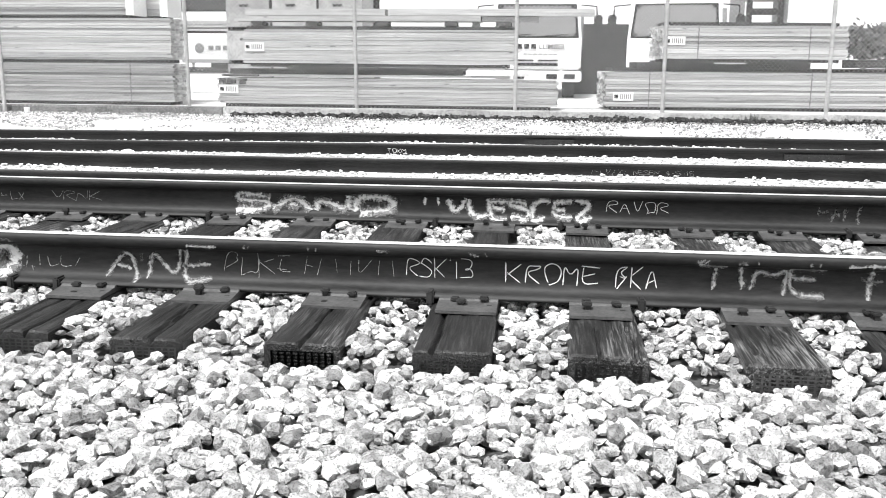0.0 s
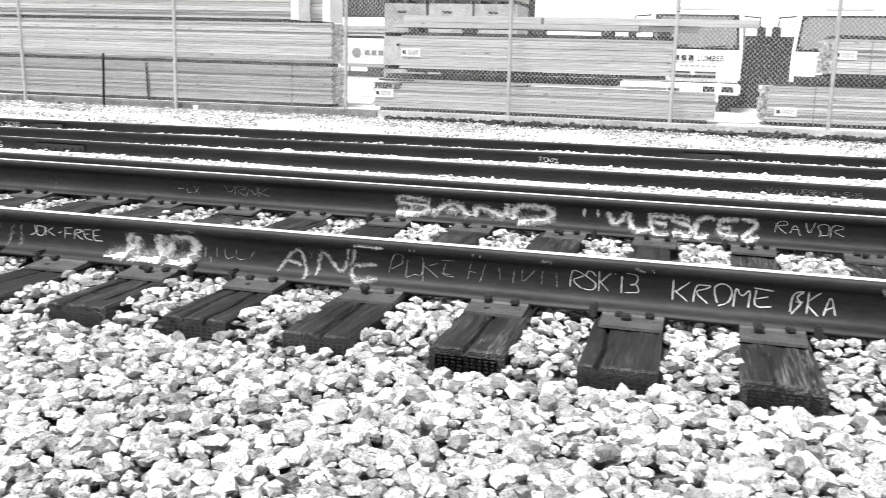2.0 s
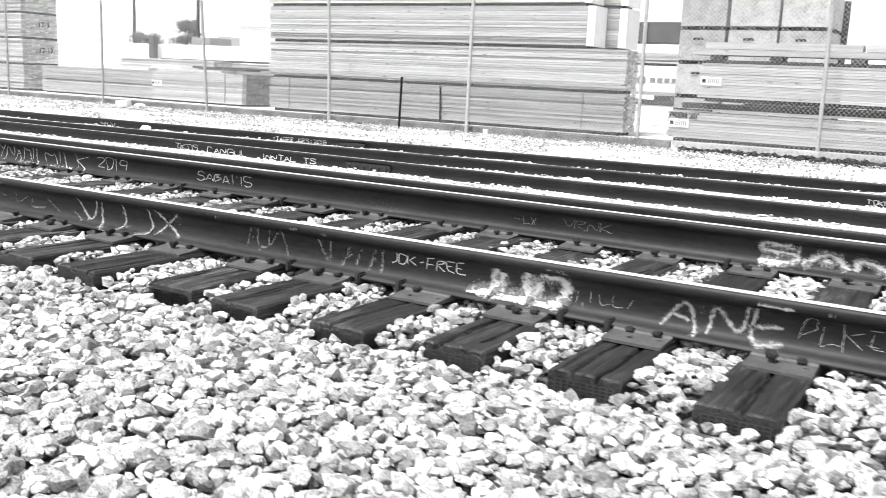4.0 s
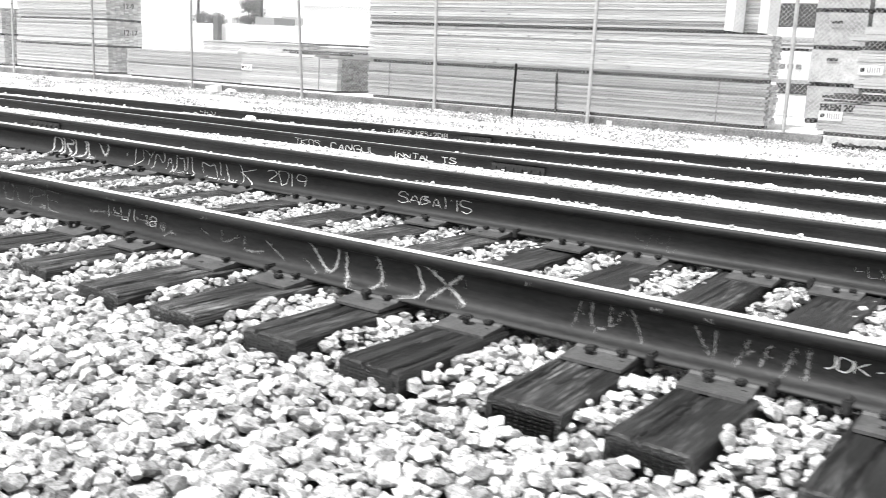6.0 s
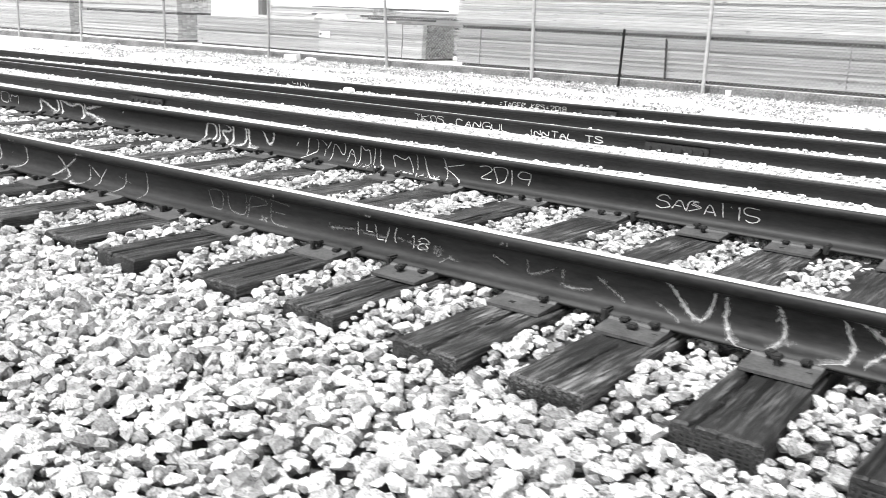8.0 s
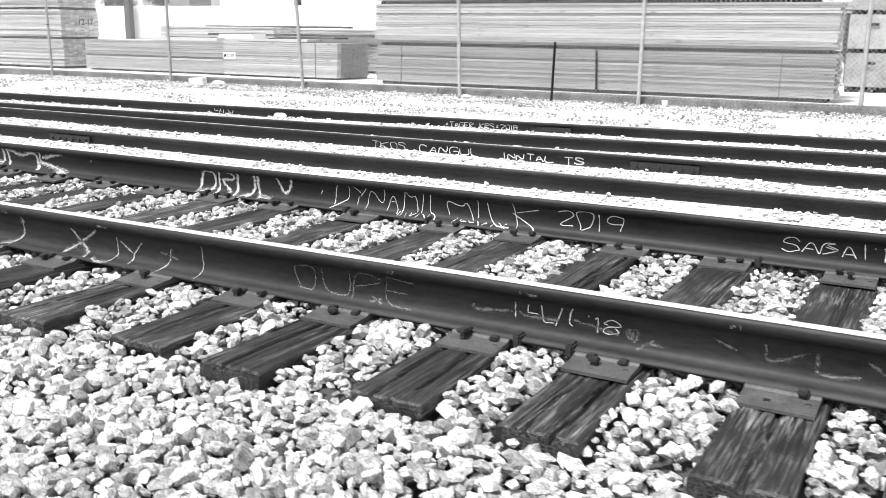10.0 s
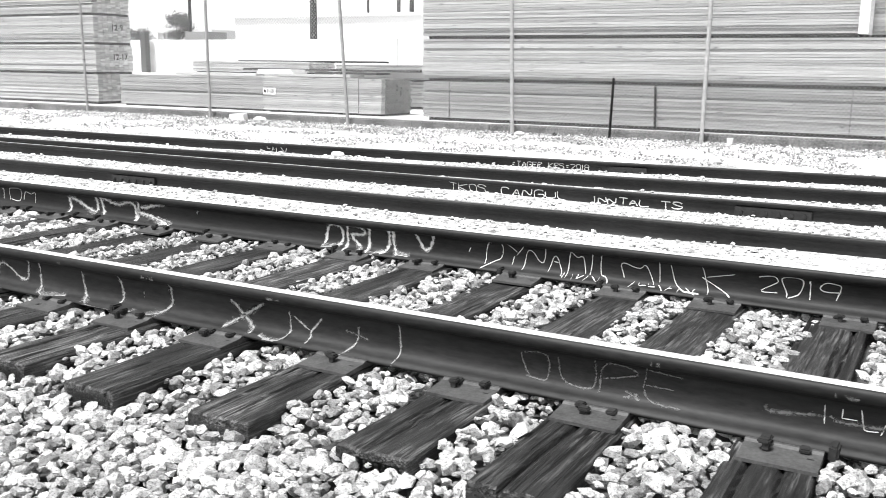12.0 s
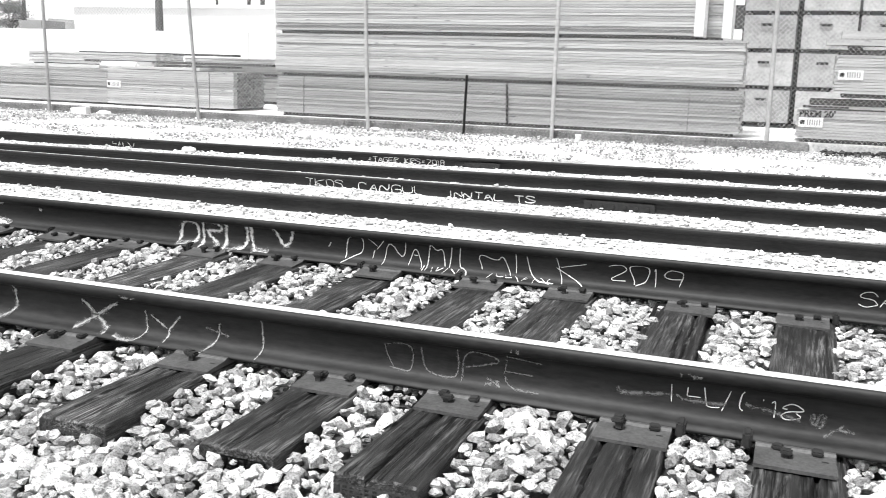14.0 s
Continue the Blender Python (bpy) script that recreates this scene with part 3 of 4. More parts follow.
squiggle(far_rail, on_far, SEAT, -3.0, -2.85, 0.06, 0.1, 0.0017, FAINT, "faded white tag", 35, 3)
scrawl(far_rail, on_far, SEAT, "VRNK", -2.71, -2.42, 0.06, 0.11, 0.0017, FAINT, "faded white tag", 0.1, 36)
scrawl(far_rail, on_far, SEAT, "SABAI'15", -5.46, -4.95, 0.06, 0.12, 0.0022, PEN, PEN_LABEL, -0.1, 37)
scrawl(far_rail, on_far, SEAT, "2019", -6.52, -6.17, 0.05, 0.135, 0.0024, PEN, PEN_LABEL, 0, 38)
scrawl(far_rail, on_far, SEAT, "DYNAMIC", -7.84, -7.14, 0.03, 0.145, 0.0022, PEN, PEN_LABEL, 0.1, 39, 0.35)
scrawl(far_rail, on_far, SEAT, "MILK", -7.12, -6.6, 0.03, 0.13, 0.0022, PEN, PEN_LABEL, -0.2, 40, 0.35)
squiggle(far_rail, on_far, SEAT, -7.42, -7.2, 0.015, 0.03, 0.0017, PEN, "small white pen line", 41, 6)
squiggle(far_rail, on_far, SEAT, -7.08, -6.75, 0.015, 0.03, 0.0017, PEN, "small white pen line", 42, 8)
squiggle(far_rail, on_far, SEAT, -7.95, -7.84, 0.07, 0.1, 0.002, PEN, PEN_LABEL, 43, 1)
scrawl(far_rail, on_far, SEAT, "DRULV", -8.85, -8.12, 0.015, 0.15, 0.0153, THICK, SPRAY_LABEL, 0, 44)
scrawl(far_rail, on_far, SEAT, "NMK", -10.95, -10.0, 0.02, 0.15, 0.0204, THICK, SPRAY_LABEL, -0.2, 45)
scrawl(far_rail, on_far, SEAT, "'", -9.87, -9.76, -0.2, 0.13, 0.0187, SPRAY, SPRAY_LABEL, 0, 46)
scrawl(far_rail, on_far, SEAT, "10M", -11.7, -11.3, 0.05, 0.13, 0.0025, PEN, PEN_LABEL, 0.2, 47)
squiggle(far_rail, on_far, SEAT, -4.0, -3.78, 0.03, 0.1, 0.003, DUST, "faint white scribble", 48, 4)
scrawl(rail_c, on_c, TRACK2, "TKOS", -10.55, -10.1, 0.05, 0.125, 0.004, PEN, PEN_LABEL, 0, 50)
scrawl(rail_c, on_c, TRACK2, "CANGUL", -9.95, -9.2, 0.045, 0.12, 0.006, PEN, PEN_LABEL, 0, 51)
scrawl(rail_c, on_c, TRACK2, "INNTAL TS", -8.95, -8.05, 0.05, 0.11, 0.006, PEN, PEN_LABEL, 0, 52)
squiggle(rail_c, on_c, TRACK2, 0.32, 0.7, 0.07, 0.115, 0.0025, FAINT, "faded white tag", 53, 7)
scrawl(rail_c, on_c, TRACK2, "NESEN 4-5-15", 0.74, 1.32, 0.07, 0.115, 0.0025, FAINT, "faded white tag", 0, 54)
scrawl(rail_b, third, TRACK2, "TOKM", -1.98, -1.75, 0.07, 0.12, 0.004, PEN, PEN_LABEL, 0, 55)
squiggle(rail_a, on_a, TRACK2, -14.9, -14.5, 0.06, 0.125, 0.006, PEN, PEN_LABEL, 56, 5)
scrawl(rail_a, on_a, TRACK2, "=TAGER KRS=2018", -11.0, -9.95, 0.06, 0.13, 0.004, PEN, PEN_LABEL, 0, 57, 0.12)

# ---- fence and kerb ----
for xa, xb, top, m in ((-60, -13.2, 0.02, KERB), (-13.19, -5.6, 0.025, KERB), (-5.59, 40, 0.03, KERB_PALE)):
    kerb = part("kerb", box(xa, xb, 12.03, 12.3, -0.2, top, 0.014), m)
    tagged(kerb, "low stained concrete kerb under the fence", "kerb", kind="structure")
POSTS = [(-33.5, 0), (-30.25, 0), (-27.07, 1), (-23.4, -1), (-19.65, -0.8), (-16.14, -4.8), (-12.69, -2), (-9.45, 0.3), (-6.2, -0.5), (-3.31, -0.8), (-0.69, 0), (1.66, -0.3), (4.17, 0), (7.3, 0), (10.4, 0)]
fence = empty("chain_link_fence", (0, 0, 0), "galvanised chain-link fence with leaning posts on the kerb", "fence")


def wire_mesh(xa, xb, y, z0, z1):
    """Woven diamonds: two layers of slanting wires."""
    verts, faces = [], []
    pitch, r, h = 0.072, 0.0011, z1 - z0
    for s in (-1, 1):
        k = 0
        while True:
            x = xa - h + k * pitch
            k += 1
            if x > xb:
                break
            t0, t1 = max(0, (xa - x) / h), min(1, (xb - x) / h)
            if t1 <= t0:
                continue
            ends = [(x + h * t, z0 + h * t) if s > 0 else (x + h * t, z1 - h * t) for t in (t0, t1)]
            b = len(verts)
            for px, pz in ends:
                yy = y + s * r
                verts += [(px, yy - r, pz), (px + r * 1.3, yy + r, pz - s * r * 1.3), (px - r * 1.3, yy + r, pz + s * r * 1.3)]
            faces += [(b, b + 1, b + 4, b + 3), (b + 1, b + 2, b + 5, b + 4), (b + 2, b, b + 3, b + 5)]
    return verts, faces


for (xa, lean), nxt in zip(POSTS, POSTS[1:] + [None]):
    y, z = (11.93, -0.12) if xa < -8 else (12.1, 0.0)
    dx = 2.3 * math.tan(radians(lean))
    bm = tube((xa, y, z - 0.1), (xa + dx, y, 2.3), 0.032)
    add_tube(bm, (xa + dx, y, 2.3), (xa + dx - 0.12, y - 0.2, 2.6), 0.016)
    post = part("post", bm, GALV, fence, "galvanised pipe post")
    for h in (0.35, 1.05, 1.75):
        part("tie_wire", tube((xa + dx * h / 2.3, y, h), (xa + dx * h / 2.3, y, h + 0.012), 0.036), SPIKE if rng.random() < 0.15 else GALV, post)
    if nxt:
        v, f = wire_mesh(xa, nxt[0], 12.0 if xa < -8 else 12.15, 0.0, 2.28)
        raw("mesh_panel", v, f, WIRE, fence, "chain-link diamonds")
for z in (2.3, 2.45, 2.58):
    part("strand", tube((-60, 11.93 - (z - 2.3) * 0.5, z), (40, 11.93 - (z - 2.3) * 0.5, z), 0.0025, seg=4), WIRE, fence)

for xa, y, z0, z1, lean in ((-10.93, 11.86, -0.2, 0.86, 0.03), (-10.36, 12.45, -0.05, 0.72, -0.04)):
    bm = box(-0.006, 0.006, -0.02, 0.02, 0, z1 - z0, 0.002)
    add_box(bm, -0.022, 0.022, 0.018, 0.024, 0, z1 - z0, 0.001)
    stake = part("fence_stake", bm, BLACK)
    stake.matrix_basis = pose(xa, y, z0, 0, math.degrees(lean), 0)
    tagged(stake, "thin black steel stake in front of the lumber", "stake")

# ---- lumber ----
lumber_rng = random.Random(12)


def bundle(x0, x1, z0, z1, y=12.9, depth=0.62, rows=0, turn=0.0, label="strapped bundle of pale sawn pine boards", straps=(), tag=None, wrap=False, tone=PINE, ends=None):
    """A bundle of boards, front face towards the track, standing on dark bearers, with an added strip for gap shade."""
    top = empty("lumber_bundle", pose(x0, y, z0, 0, 0, turn), label, "lumber", "stacked lumber bundles")
    length, h = x1 - x0, z1 - z0
    rows = rows or max(3, round(h / 0.0415))
    pitch = h / rows
    me = small_mesh("board", box(0, length, 0, 0.135, 0.001, pitch - 0.003, 0.0), tone)
    cols = max(1, int((depth - 0.14) / 0.14))
    verts, faces = [], []
    quad = ((0, 1, 3, 2), (4, 6, 7, 5), (0, 4, 5, 1), (2, 3, 7, 6), (0, 2, 6, 4), (1, 5, 7, 3))
    for r in range(rows):
        child("board", me, top, pose(lumber_rng.uniform(-0.02, 0.02), lumber_rng.uniform(-0.008, 0.008) + (0.035 if lumber_rng.random() < 0.07 else 0), r * pitch))
        for c in range(cols):
            b, ax, bx = len(verts), lumber_rng.uniform(-0.03, 0.03), length + lumber_rng.uniform(-0.03, 0.03)
            ya = 0.142 + c * 0.14
            verts += [(xx, yy, zz) for xx in (ax, bx) for yy in (ya, ya + 0.136) for zz in (r * pitch + 0.001, (r + 1) * pitch - 0.004)]
            faces += [tuple(b + k for k in q) for q in quad]
    core = raw("board_core", verts, faces, ends or PINE_END, top, "sawn board ends")
    core["kind"] = "stuff"
    for s in straps:
        part("strap", box(s, s + 0.016, -0.012, depth + 0.01, -0.004, h + 0.004), STRAP, top, "thin steel strap")
    if tag is not None:
        tx, tz = tag
        card = part("tag", box(tx, tx + 0.34, -0.016, -0.011, tz, tz + 0.14), CARD, top, "white printed tag")
        part("print", box(tx + 0.02, tx + 0.085, -0.019, -0.0165, tz + 0.04, tz + 0.1, 0), INK, card, "dark square mark")
        for k in range(6):
            part("print", box(tx + 0.12 + 0.033 * k, tx + 0.135 + 0.033 * k, -0.019, -0.0165, tz + 0.03, tz + 0.11), GREYP, card)
    if wrap:
        part("end_wrap", box(length + 0.032, length + 0.04, 0.0, depth, -0.02, h, 0.002), CARD, top, "white painted end with scribbled marks")
        part("end_wrap", box(length - 0.1, length + 0.04, -0.014, -0.01, -0.01, h, 0.001), CARD, top)
    n = max(2, int(length / 1.3))
    for k in range(n):
        bx = 0.12 + (length - 0.35) * k / (n - 1)
        # bearers set back and coloured dark for the shade under the boards
        part("bearer", box(bx, bx + 0.11, 0.152, depth, -0.06, -0.001, 0.004), DARKWOOD, top, "shade-dark piece at the bearers under the bundle")
    # added dark strip along the bundle, standing in for shade in the gap
    part("long_bearer", box(0.1, length - 0.1, 0.05, 0.15, -0.0605, -0.003, 0.004), DARKWOOD, top, "shade-dark piece at the bearers under the bundle")
    return top


# the tall stack
bundle(-14.82, -6.62, 0.08, 0.74, y=12.5, straps=(0.55, 7.4), tone=PINE_OLD, label="weathered pine bundle at the foot of the tall stack")
bundle(-14.84, -6.64, 0.80, 1.50, y=12.5, label="pale pine bundle in the tall stack")
bundle(-14.84, -7.32, 1.56, 2.24, y=12.5, depth=0.52, wrap=True, label="pale pine bundle with a white painted end")
bundle(-14.9, -7.4, 2.30, 2.98, y=12.5, depth=0.52, wrap=True, label="topmost pale pine bundle of the tall stack")
bundle(-14.8, -6.95, 1.56, 2.24, y=13.06, wrap=True, label="pine bundle behind, with a white painted end")
bundle(-14.8, -6.95, 2.30, 2.98, y=13.06, wrap=True, label="pine bundle behind, on top of the stack")
bundle(-14.7, -7.1, 0.08, 0.74, y=13.16, label="pine bundle behind the foot of the stack")
bundle(-14.7, -7.1, 0.80, 1.50, y=13.16, label="pine bundle behind, in the tall stack")
# the twenty-foot stack
bundle(-5.8, -0.02, 0.08, 0.51, y=12.42, tag=(0.02, 0.17), depth=0.9, label="twenty-foot pine bundle with a white tag and marker writing")
bundle(-5.33, -0.73, 0.76, 1.32, y=12.42, tag=(0.03, 0.2), depth=0.9, label="pale pine bundle raised on dark bearers")
# the stack beside the trucks
bundle(0.79, 8.2, 0.08, 0.66, turn=4.5, depth=1.2, tag=(0.13, 0.1), straps=(0.72, 3.4), label="pine bundle with knotty sawn ends and a white tag")
bundle(1.68, 4.72, 0.88, 1.42, y=12.97, turn=4.0, depth=1.2, tag=(0.05, 0.22), straps=(0.6, 2.42), label="short pine bundle with dark straps and a white tag")
# the low stacks and the far tall stack
bundle(-19.03, -16.02, 0.06, 0.75, depth=1.25, straps=(2.45,), tag=(0.0, 0.32), ends=DARK_END, label="low pine bundle with dark weathered ends")
bundle(-23.5, -19.12, 0.06, 0.74, y=13.0, depth=1.2, tone=PINE_OLD, label="low grey-weathered pine bundle")
for k, (za, zb) in enumerate(((0.08, 0.72), (0.78, 1.42), (1.48, 2.1), (2.16, 2.78))):
    bundle(-28.45 + 0.06 * k, -24.1 - 0.02 * k, za, zb, y=12.85, depth=1.2, label="pale pine bundle of the far tall stack")
bundle(-34.5, -29.0, 0.08, 0.9, y=12.8, depth=1.2, label="pale pine bundle far along the fence")
bundle(-34.5, -29.1, 0.96, 1.7, y=12.8, depth=1.2, label="pale pine bundle far along the fence")
bundle(-24.3, -19.6, 0.08, 0.72, y=16.5, depth=1.2, label="bleached pine bundle in the yard")
bundle(-24.6, -20.6, 0.80, 1.08, y=16.5, depth=1.2, label="bleached pine bundle in the yard")
bundle(-19.5, -15.6, 0.08, 0.62, y=16.0, depth=1.2, label="bleached pine bundle in the yard")
bundle(-19.4, -16.4, 0.70, 1.02, y=16.0, depth=1.2, label="bleached pine bundle in the yard")

# ---- loose timber on the stacks ----


def lone_plank(x0, x1, y, z, h, d=0.14, material=PINE, label="loose pale pine plank on the stack", turn=0.0):
    ob = part("plank", box(0, x1 - x0, 0, d, 0, h, 0.003), material)
    ob.matrix_basis = pose(x0, y, z, 0, 0, turn)
    return tagged(ob, label, "plank", "loose planks")


lone_plank(-5.65, -0.8, 12.52, 0.535, 0.035, label="pale plank lying on the bundle")
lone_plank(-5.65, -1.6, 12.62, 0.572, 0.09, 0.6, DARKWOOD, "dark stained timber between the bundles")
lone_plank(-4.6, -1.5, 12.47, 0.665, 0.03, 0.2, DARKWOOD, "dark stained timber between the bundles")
lone_plank(-1.45, -0.3, 12.47, 0.572, 0.06, material=WHITE, label="short white painted plank between the bundles")
lone_plank(-1.62, -0.9, 12.5, 0.665, 0.07, material=WHITE, label="short white painted plank between the bundles")
lone_plank(-5.3, -0.76, 12.52, 1.325, 0.05, 0.7, DARKWOOD, "dark stained timber on the bundle")
for bx in (-5.2, -4.25, -3.05, -1.9, -1.0):
    block = part("dunnage_block", box(bx, bx + 0.2, 12.46, 12.82, 1.378, 1.452, 0.006), DARKWOOD)
    tagged(block, "dark wooden spacer block under the planks", "block", "spacer blocks")
lone_plank(-5.5, -1.3, 12.48, 1.455, 0.09, 0.5)
lone_plank(-5.3, -2.9, 12.49, 1.548, 0.11, 0.3)
lone_plank(-2.85, 0.55, 12.49, 1.548, 0.11, 0.3)
lone_plank(-1.28, -0.35, 12.52, 1.455, 0.08, 0.3)
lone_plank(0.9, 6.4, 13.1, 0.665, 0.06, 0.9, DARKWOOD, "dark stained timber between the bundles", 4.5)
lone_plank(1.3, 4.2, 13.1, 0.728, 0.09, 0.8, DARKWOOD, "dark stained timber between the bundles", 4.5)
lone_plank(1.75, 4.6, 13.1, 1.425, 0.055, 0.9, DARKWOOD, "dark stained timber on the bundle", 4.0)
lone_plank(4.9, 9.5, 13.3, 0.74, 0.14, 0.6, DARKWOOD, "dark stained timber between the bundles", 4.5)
lone_plank(2.6, 3.1, 13.12, 0.795, 0.03, 0.1, WHITE, "short white painted plank", 4.5)
lone_plank(-5.75, -5.1, 12.47, 0.535, 0.03, 0.3, DARKWOOD, "dark offcut on the bundle", -3)
for x0, x1, y, z, h, m in ((-23.5, -18.9, 17.1, 1.06, 0.05, DARKWOOD), (-22.0, -16.8, 15.6, 0.86, 0.05, DARKWOOD), (-19.3, -15.2, 16.1, 0.86, 0.09, DARKWOOD), (-18.6, -14.8, 16.1, 0.96, 0.07, PINE), (-21.8, -19.4, 13.1, 0.75, 0.06, PINE), (-18.9, -17.0, 13.2, 0.76, 0.05, PINE), (-18.2, -16.6, 13.6, 0.82, 0.04, DARKWOOD)):
    lone_plank(x0, x1, y, z, h, 0.5, m, "loose weathered planks on a low stack")
offcut = part("lumber_cover", box(-19.6, -18.6, 13.3, 13.9, 0.756, 0.9, 0.05), WHITE)
tagged(offcut, "white sheeting rolled on a low stack", "tarpaulin")


def lettering(text, size, material, parent, at, label, thick=0.002, bold=0.0):
    cu = bpy.data.curves.new("lettering", "FONT")
    cu.body, cu.size, cu.extrude, cu.align_x, cu.offset = text, size, thick, "LEFT", bold
    tmp = bpy.data.objects.new("lettering_source", cu)
    scene.collection.objects.link(tmp)
    me = bpy.data.meshes.new_from_object(tmp.evaluated_get(bpy.context.evaluated_depsgraph_get()))
    bpy.data.objects.remove(tmp)
    me.materials.clear()
    me.materials.append(material)
    ob = new("lettering", me)
    ob.parent, ob.matrix_basis = parent, at
    ob["label"] = label
    return ob


def find_bundle(x0, z0):
    for o in scene.objects:
        if o.name.startswith("lumber_bundle") and abs(o.location.x - x0) < 0.02 and abs(o.location.z - z0) < 0.02:
            return o


lettering("PREM 20'", 0.13, INK, find_bundle(-5.8, 0.08), pose(0.02, -0.016, 0.325, 90), "hand-lettered black marker writing", 0.002, 0.005)
for x0, z0, text in ((-28.39, 0.78, "12-17"), (-28.33, 1.48, "12-9")):
    own = find_bundle(x0, z0)
    lettering(text, 0.2, INK, own, pose(-24.06 - x0, 0.45, 0.28, 90, 0, 90), "black marker figures", 0.002, 0.003)

# ---- plywood ----
screen = part("timber_screen", box(-7.0, -3.9, 17.2, 17.3, 0.018, 2.75, 0.005), DARKWOOD)
tagged(screen, "dark timber screen behind the plywood", "screen")
for x0, x1, y in ((-6.9, -5.98, 16.0), (-5.88, -4.95, 15.9), (-4.9, -4.0, 15.9)):
    stack = empty("plywood_stack", (x0, y, 0.018), "mottled plywood packs piled on dark bearers", "plywood", "plywood stacks")
    for k in range(4):
        z = 0.1 + 0.68 * k
        part("pack", box(0, x1 - x0, lumber_rng.uniform(-0.03, 0.03), 1.2, z, z + 0.6, 0.006), PLY, stack)
        for bx in (0.02, (x1 - x0) / 2 - 0.05, x1 - x0 - 0.12):
            part("bearer", box(bx, bx + 0.1, 0.03, 1.15, z - 0.1 if k == 0 else z - 0.08, z, 0.003), DARKWOOD, stack)
    for k in range(3):
        part("pack_mark", box(0.3, 0.5, -0.037, -0.034, 0.5 + 0.68 * k, 0.55 + 0.68 * k), INK, stack, "dark stencil bar")

# ---- trucks ----


def truck(x, y, turn, label, lettered):
    """A cab-over lorry, nose towards the track; its left lower front corner is the origin."""
    t = empty("truck", pose(x, y, 0.018, 0, 0, turn), label, "truck", "parked trucks")
    w = 1.95
    bm = bmesh.new()
    prof = ((0.0, 0.62), (-0.02, 1.0), (0.06, 1.28), (0.3, 2.02), (0.5, 2.14), (1.75, 2.14), (1.75, 0.62))
    sides = [[bm.verts.new((sx + (0.05 if z > 1.3 else 0) * s, py, z)) for py, z in prof] for sx, s in ((0, 1), (w, -1))]
    n = len(prof)
    for k in range(n):
        bm.faces.new((sides[0][k], sides[0][(k + 1) % n], sides[1][(k + 1) % n], sides[1][k]))
    bm.faces.new(list(reversed(sides[0])))
    bm.faces.new(sides[1])
    bmesh.ops.recalc_face_normals(bm, faces=bm.faces)
    bmesh.ops.bevel(bm, geom=list(bm.edges), offset=0.05, segments=3, affect="EDGES")
    cab = part("cab", bm, WHITE, t, "white painted cab")
    bm = bmesh.new()
    bm.faces.new([bm.verts.new(p) for p in ((0.06, 0.062, 1.29), (w - 0.06, 0.062, 1.29), (w - 0.12, 0.288, 2.02), (0.12, 0.288, 2.02))])
    bmesh.ops.solidify(bm, geom=list(bm.faces), thickness=0.006)
    part("windscreen_seal", bm, BLACK, cab, "black windscreen surround")
    bm = bmesh.new()
    a = [(0.12, 0.075, 1.33), (w - 0.12, 0.075, 1.33), (w - 0.17, 0.285, 1.98), (0.17, 0.285, 1.98)]
    vs = [bm.verts.new(Vector(p) + Vector((0, -0.022, 0))) for p in a]
    f = bm.faces.new(vs)
    bmesh.ops.bevel(bm, geom=vs, offset=0.07, segments=4, affect="VERTICES")
    bmesh.ops.solidify(bm, geom=list(bm.faces), thickness=0.008)
    part("windscreen", bm, GLASS, cab, "grey windscreen")
    for wx in (0.35, 1.15):
        part("wiper", tube((wx, 0.045, 1.34), (wx + 0.5, 0.06, 1.38), 0.012), BLACK, cab)
    for sx in (-0.004, w - 0.006):
        bm = bmesh.new()
        vs = [bm.verts.new((sx + (0.05 if z > 1.3 else 0.0) * (1 if sx < 0.5 else -1), py, z)) for py, z in ((0.32, 1.3), (1.2, 1.3), (1.2, 1.95), (0.5, 1.95))]
        bm.faces.new(vs)
        bmesh.ops.solidify(bm, geom=list(bm.faces), thickness=0.01)
        part("side_window", bm, GLASS, cab)
    part("grille", box(0.5, 1.45, -0.032, -0.01, 0.70, 0.76, 0.004), BLACK, cab, "dark grille slot")
    part("grille", box(0.5, 0.93, -0.032, -0.01, 0.80, 0.835, 0.004), BLACK, cab, "dark grille slot")
    part("grille", box(1.02, 1.45, -0.032, -0.01, 0.80, 0.835, 0.004), BLACK, cab, "dark grille slot")
    for hx in (0.08, w - 0.38):
        part("headlight", box(hx, hx + 0.3, 0.018, 0.06, 0.66, 0.86, 0.02), CHROME, cab, "clear headlight")
        part("indicator", box(hx + 0.02, hx + 0.28, 0.018, 0.05, 0.9, 1.0, 0.015), CHROME, cab)
    bumper = part("bumper", box(-0.02, w + 0.02, -0.08, 0.1, 0.36, 0.6, 0.03), WHITE, t, "white bumper with dark lamp slots")
    for hx in (0.12, 0.5, w - 0.74, w - 0.36):
        part("fog_lamp", box(hx, hx + 0.24, -0.088, -0.07, 0.42, 0.53, 0.004), BLACK, bumper)
    for sx, s in ((0, -1), (w, 1)):
        bm = tube((sx + s * -0.02, 0.3, 2.0), (sx + s * 0.3, 0.12, 1.96), 0.014)
        add_tube(bm, (sx + s * 0.3, 0.12, 1.96), (sx + s * 0.34, 0.12, 1.3), 0.014)
        arm = part("mirror_arm", bm, BLACK, t)
        part("mirror", box(sx + s * 0.34 - 0.09, sx + s * 0.34 + 0.09, 0.08, 0.16, 1.35, 1.78, 0.03), BLACK, arm, "black mirror housing")
    for sx in (0.12, w - 0.38):
        for wy in (0.75, 3.9):
            wheel = part("wheel", tube((sx, wy, 0.38), (sx + 0.26, wy, 0.38), 0.38, seg=28), TYRE, t, "black tyre")
            part("rim", tube((sx - 0.006, wy, 0.38), (sx + 0.266, wy, 0.38), 0.2, seg=20), GREYP, wheel)
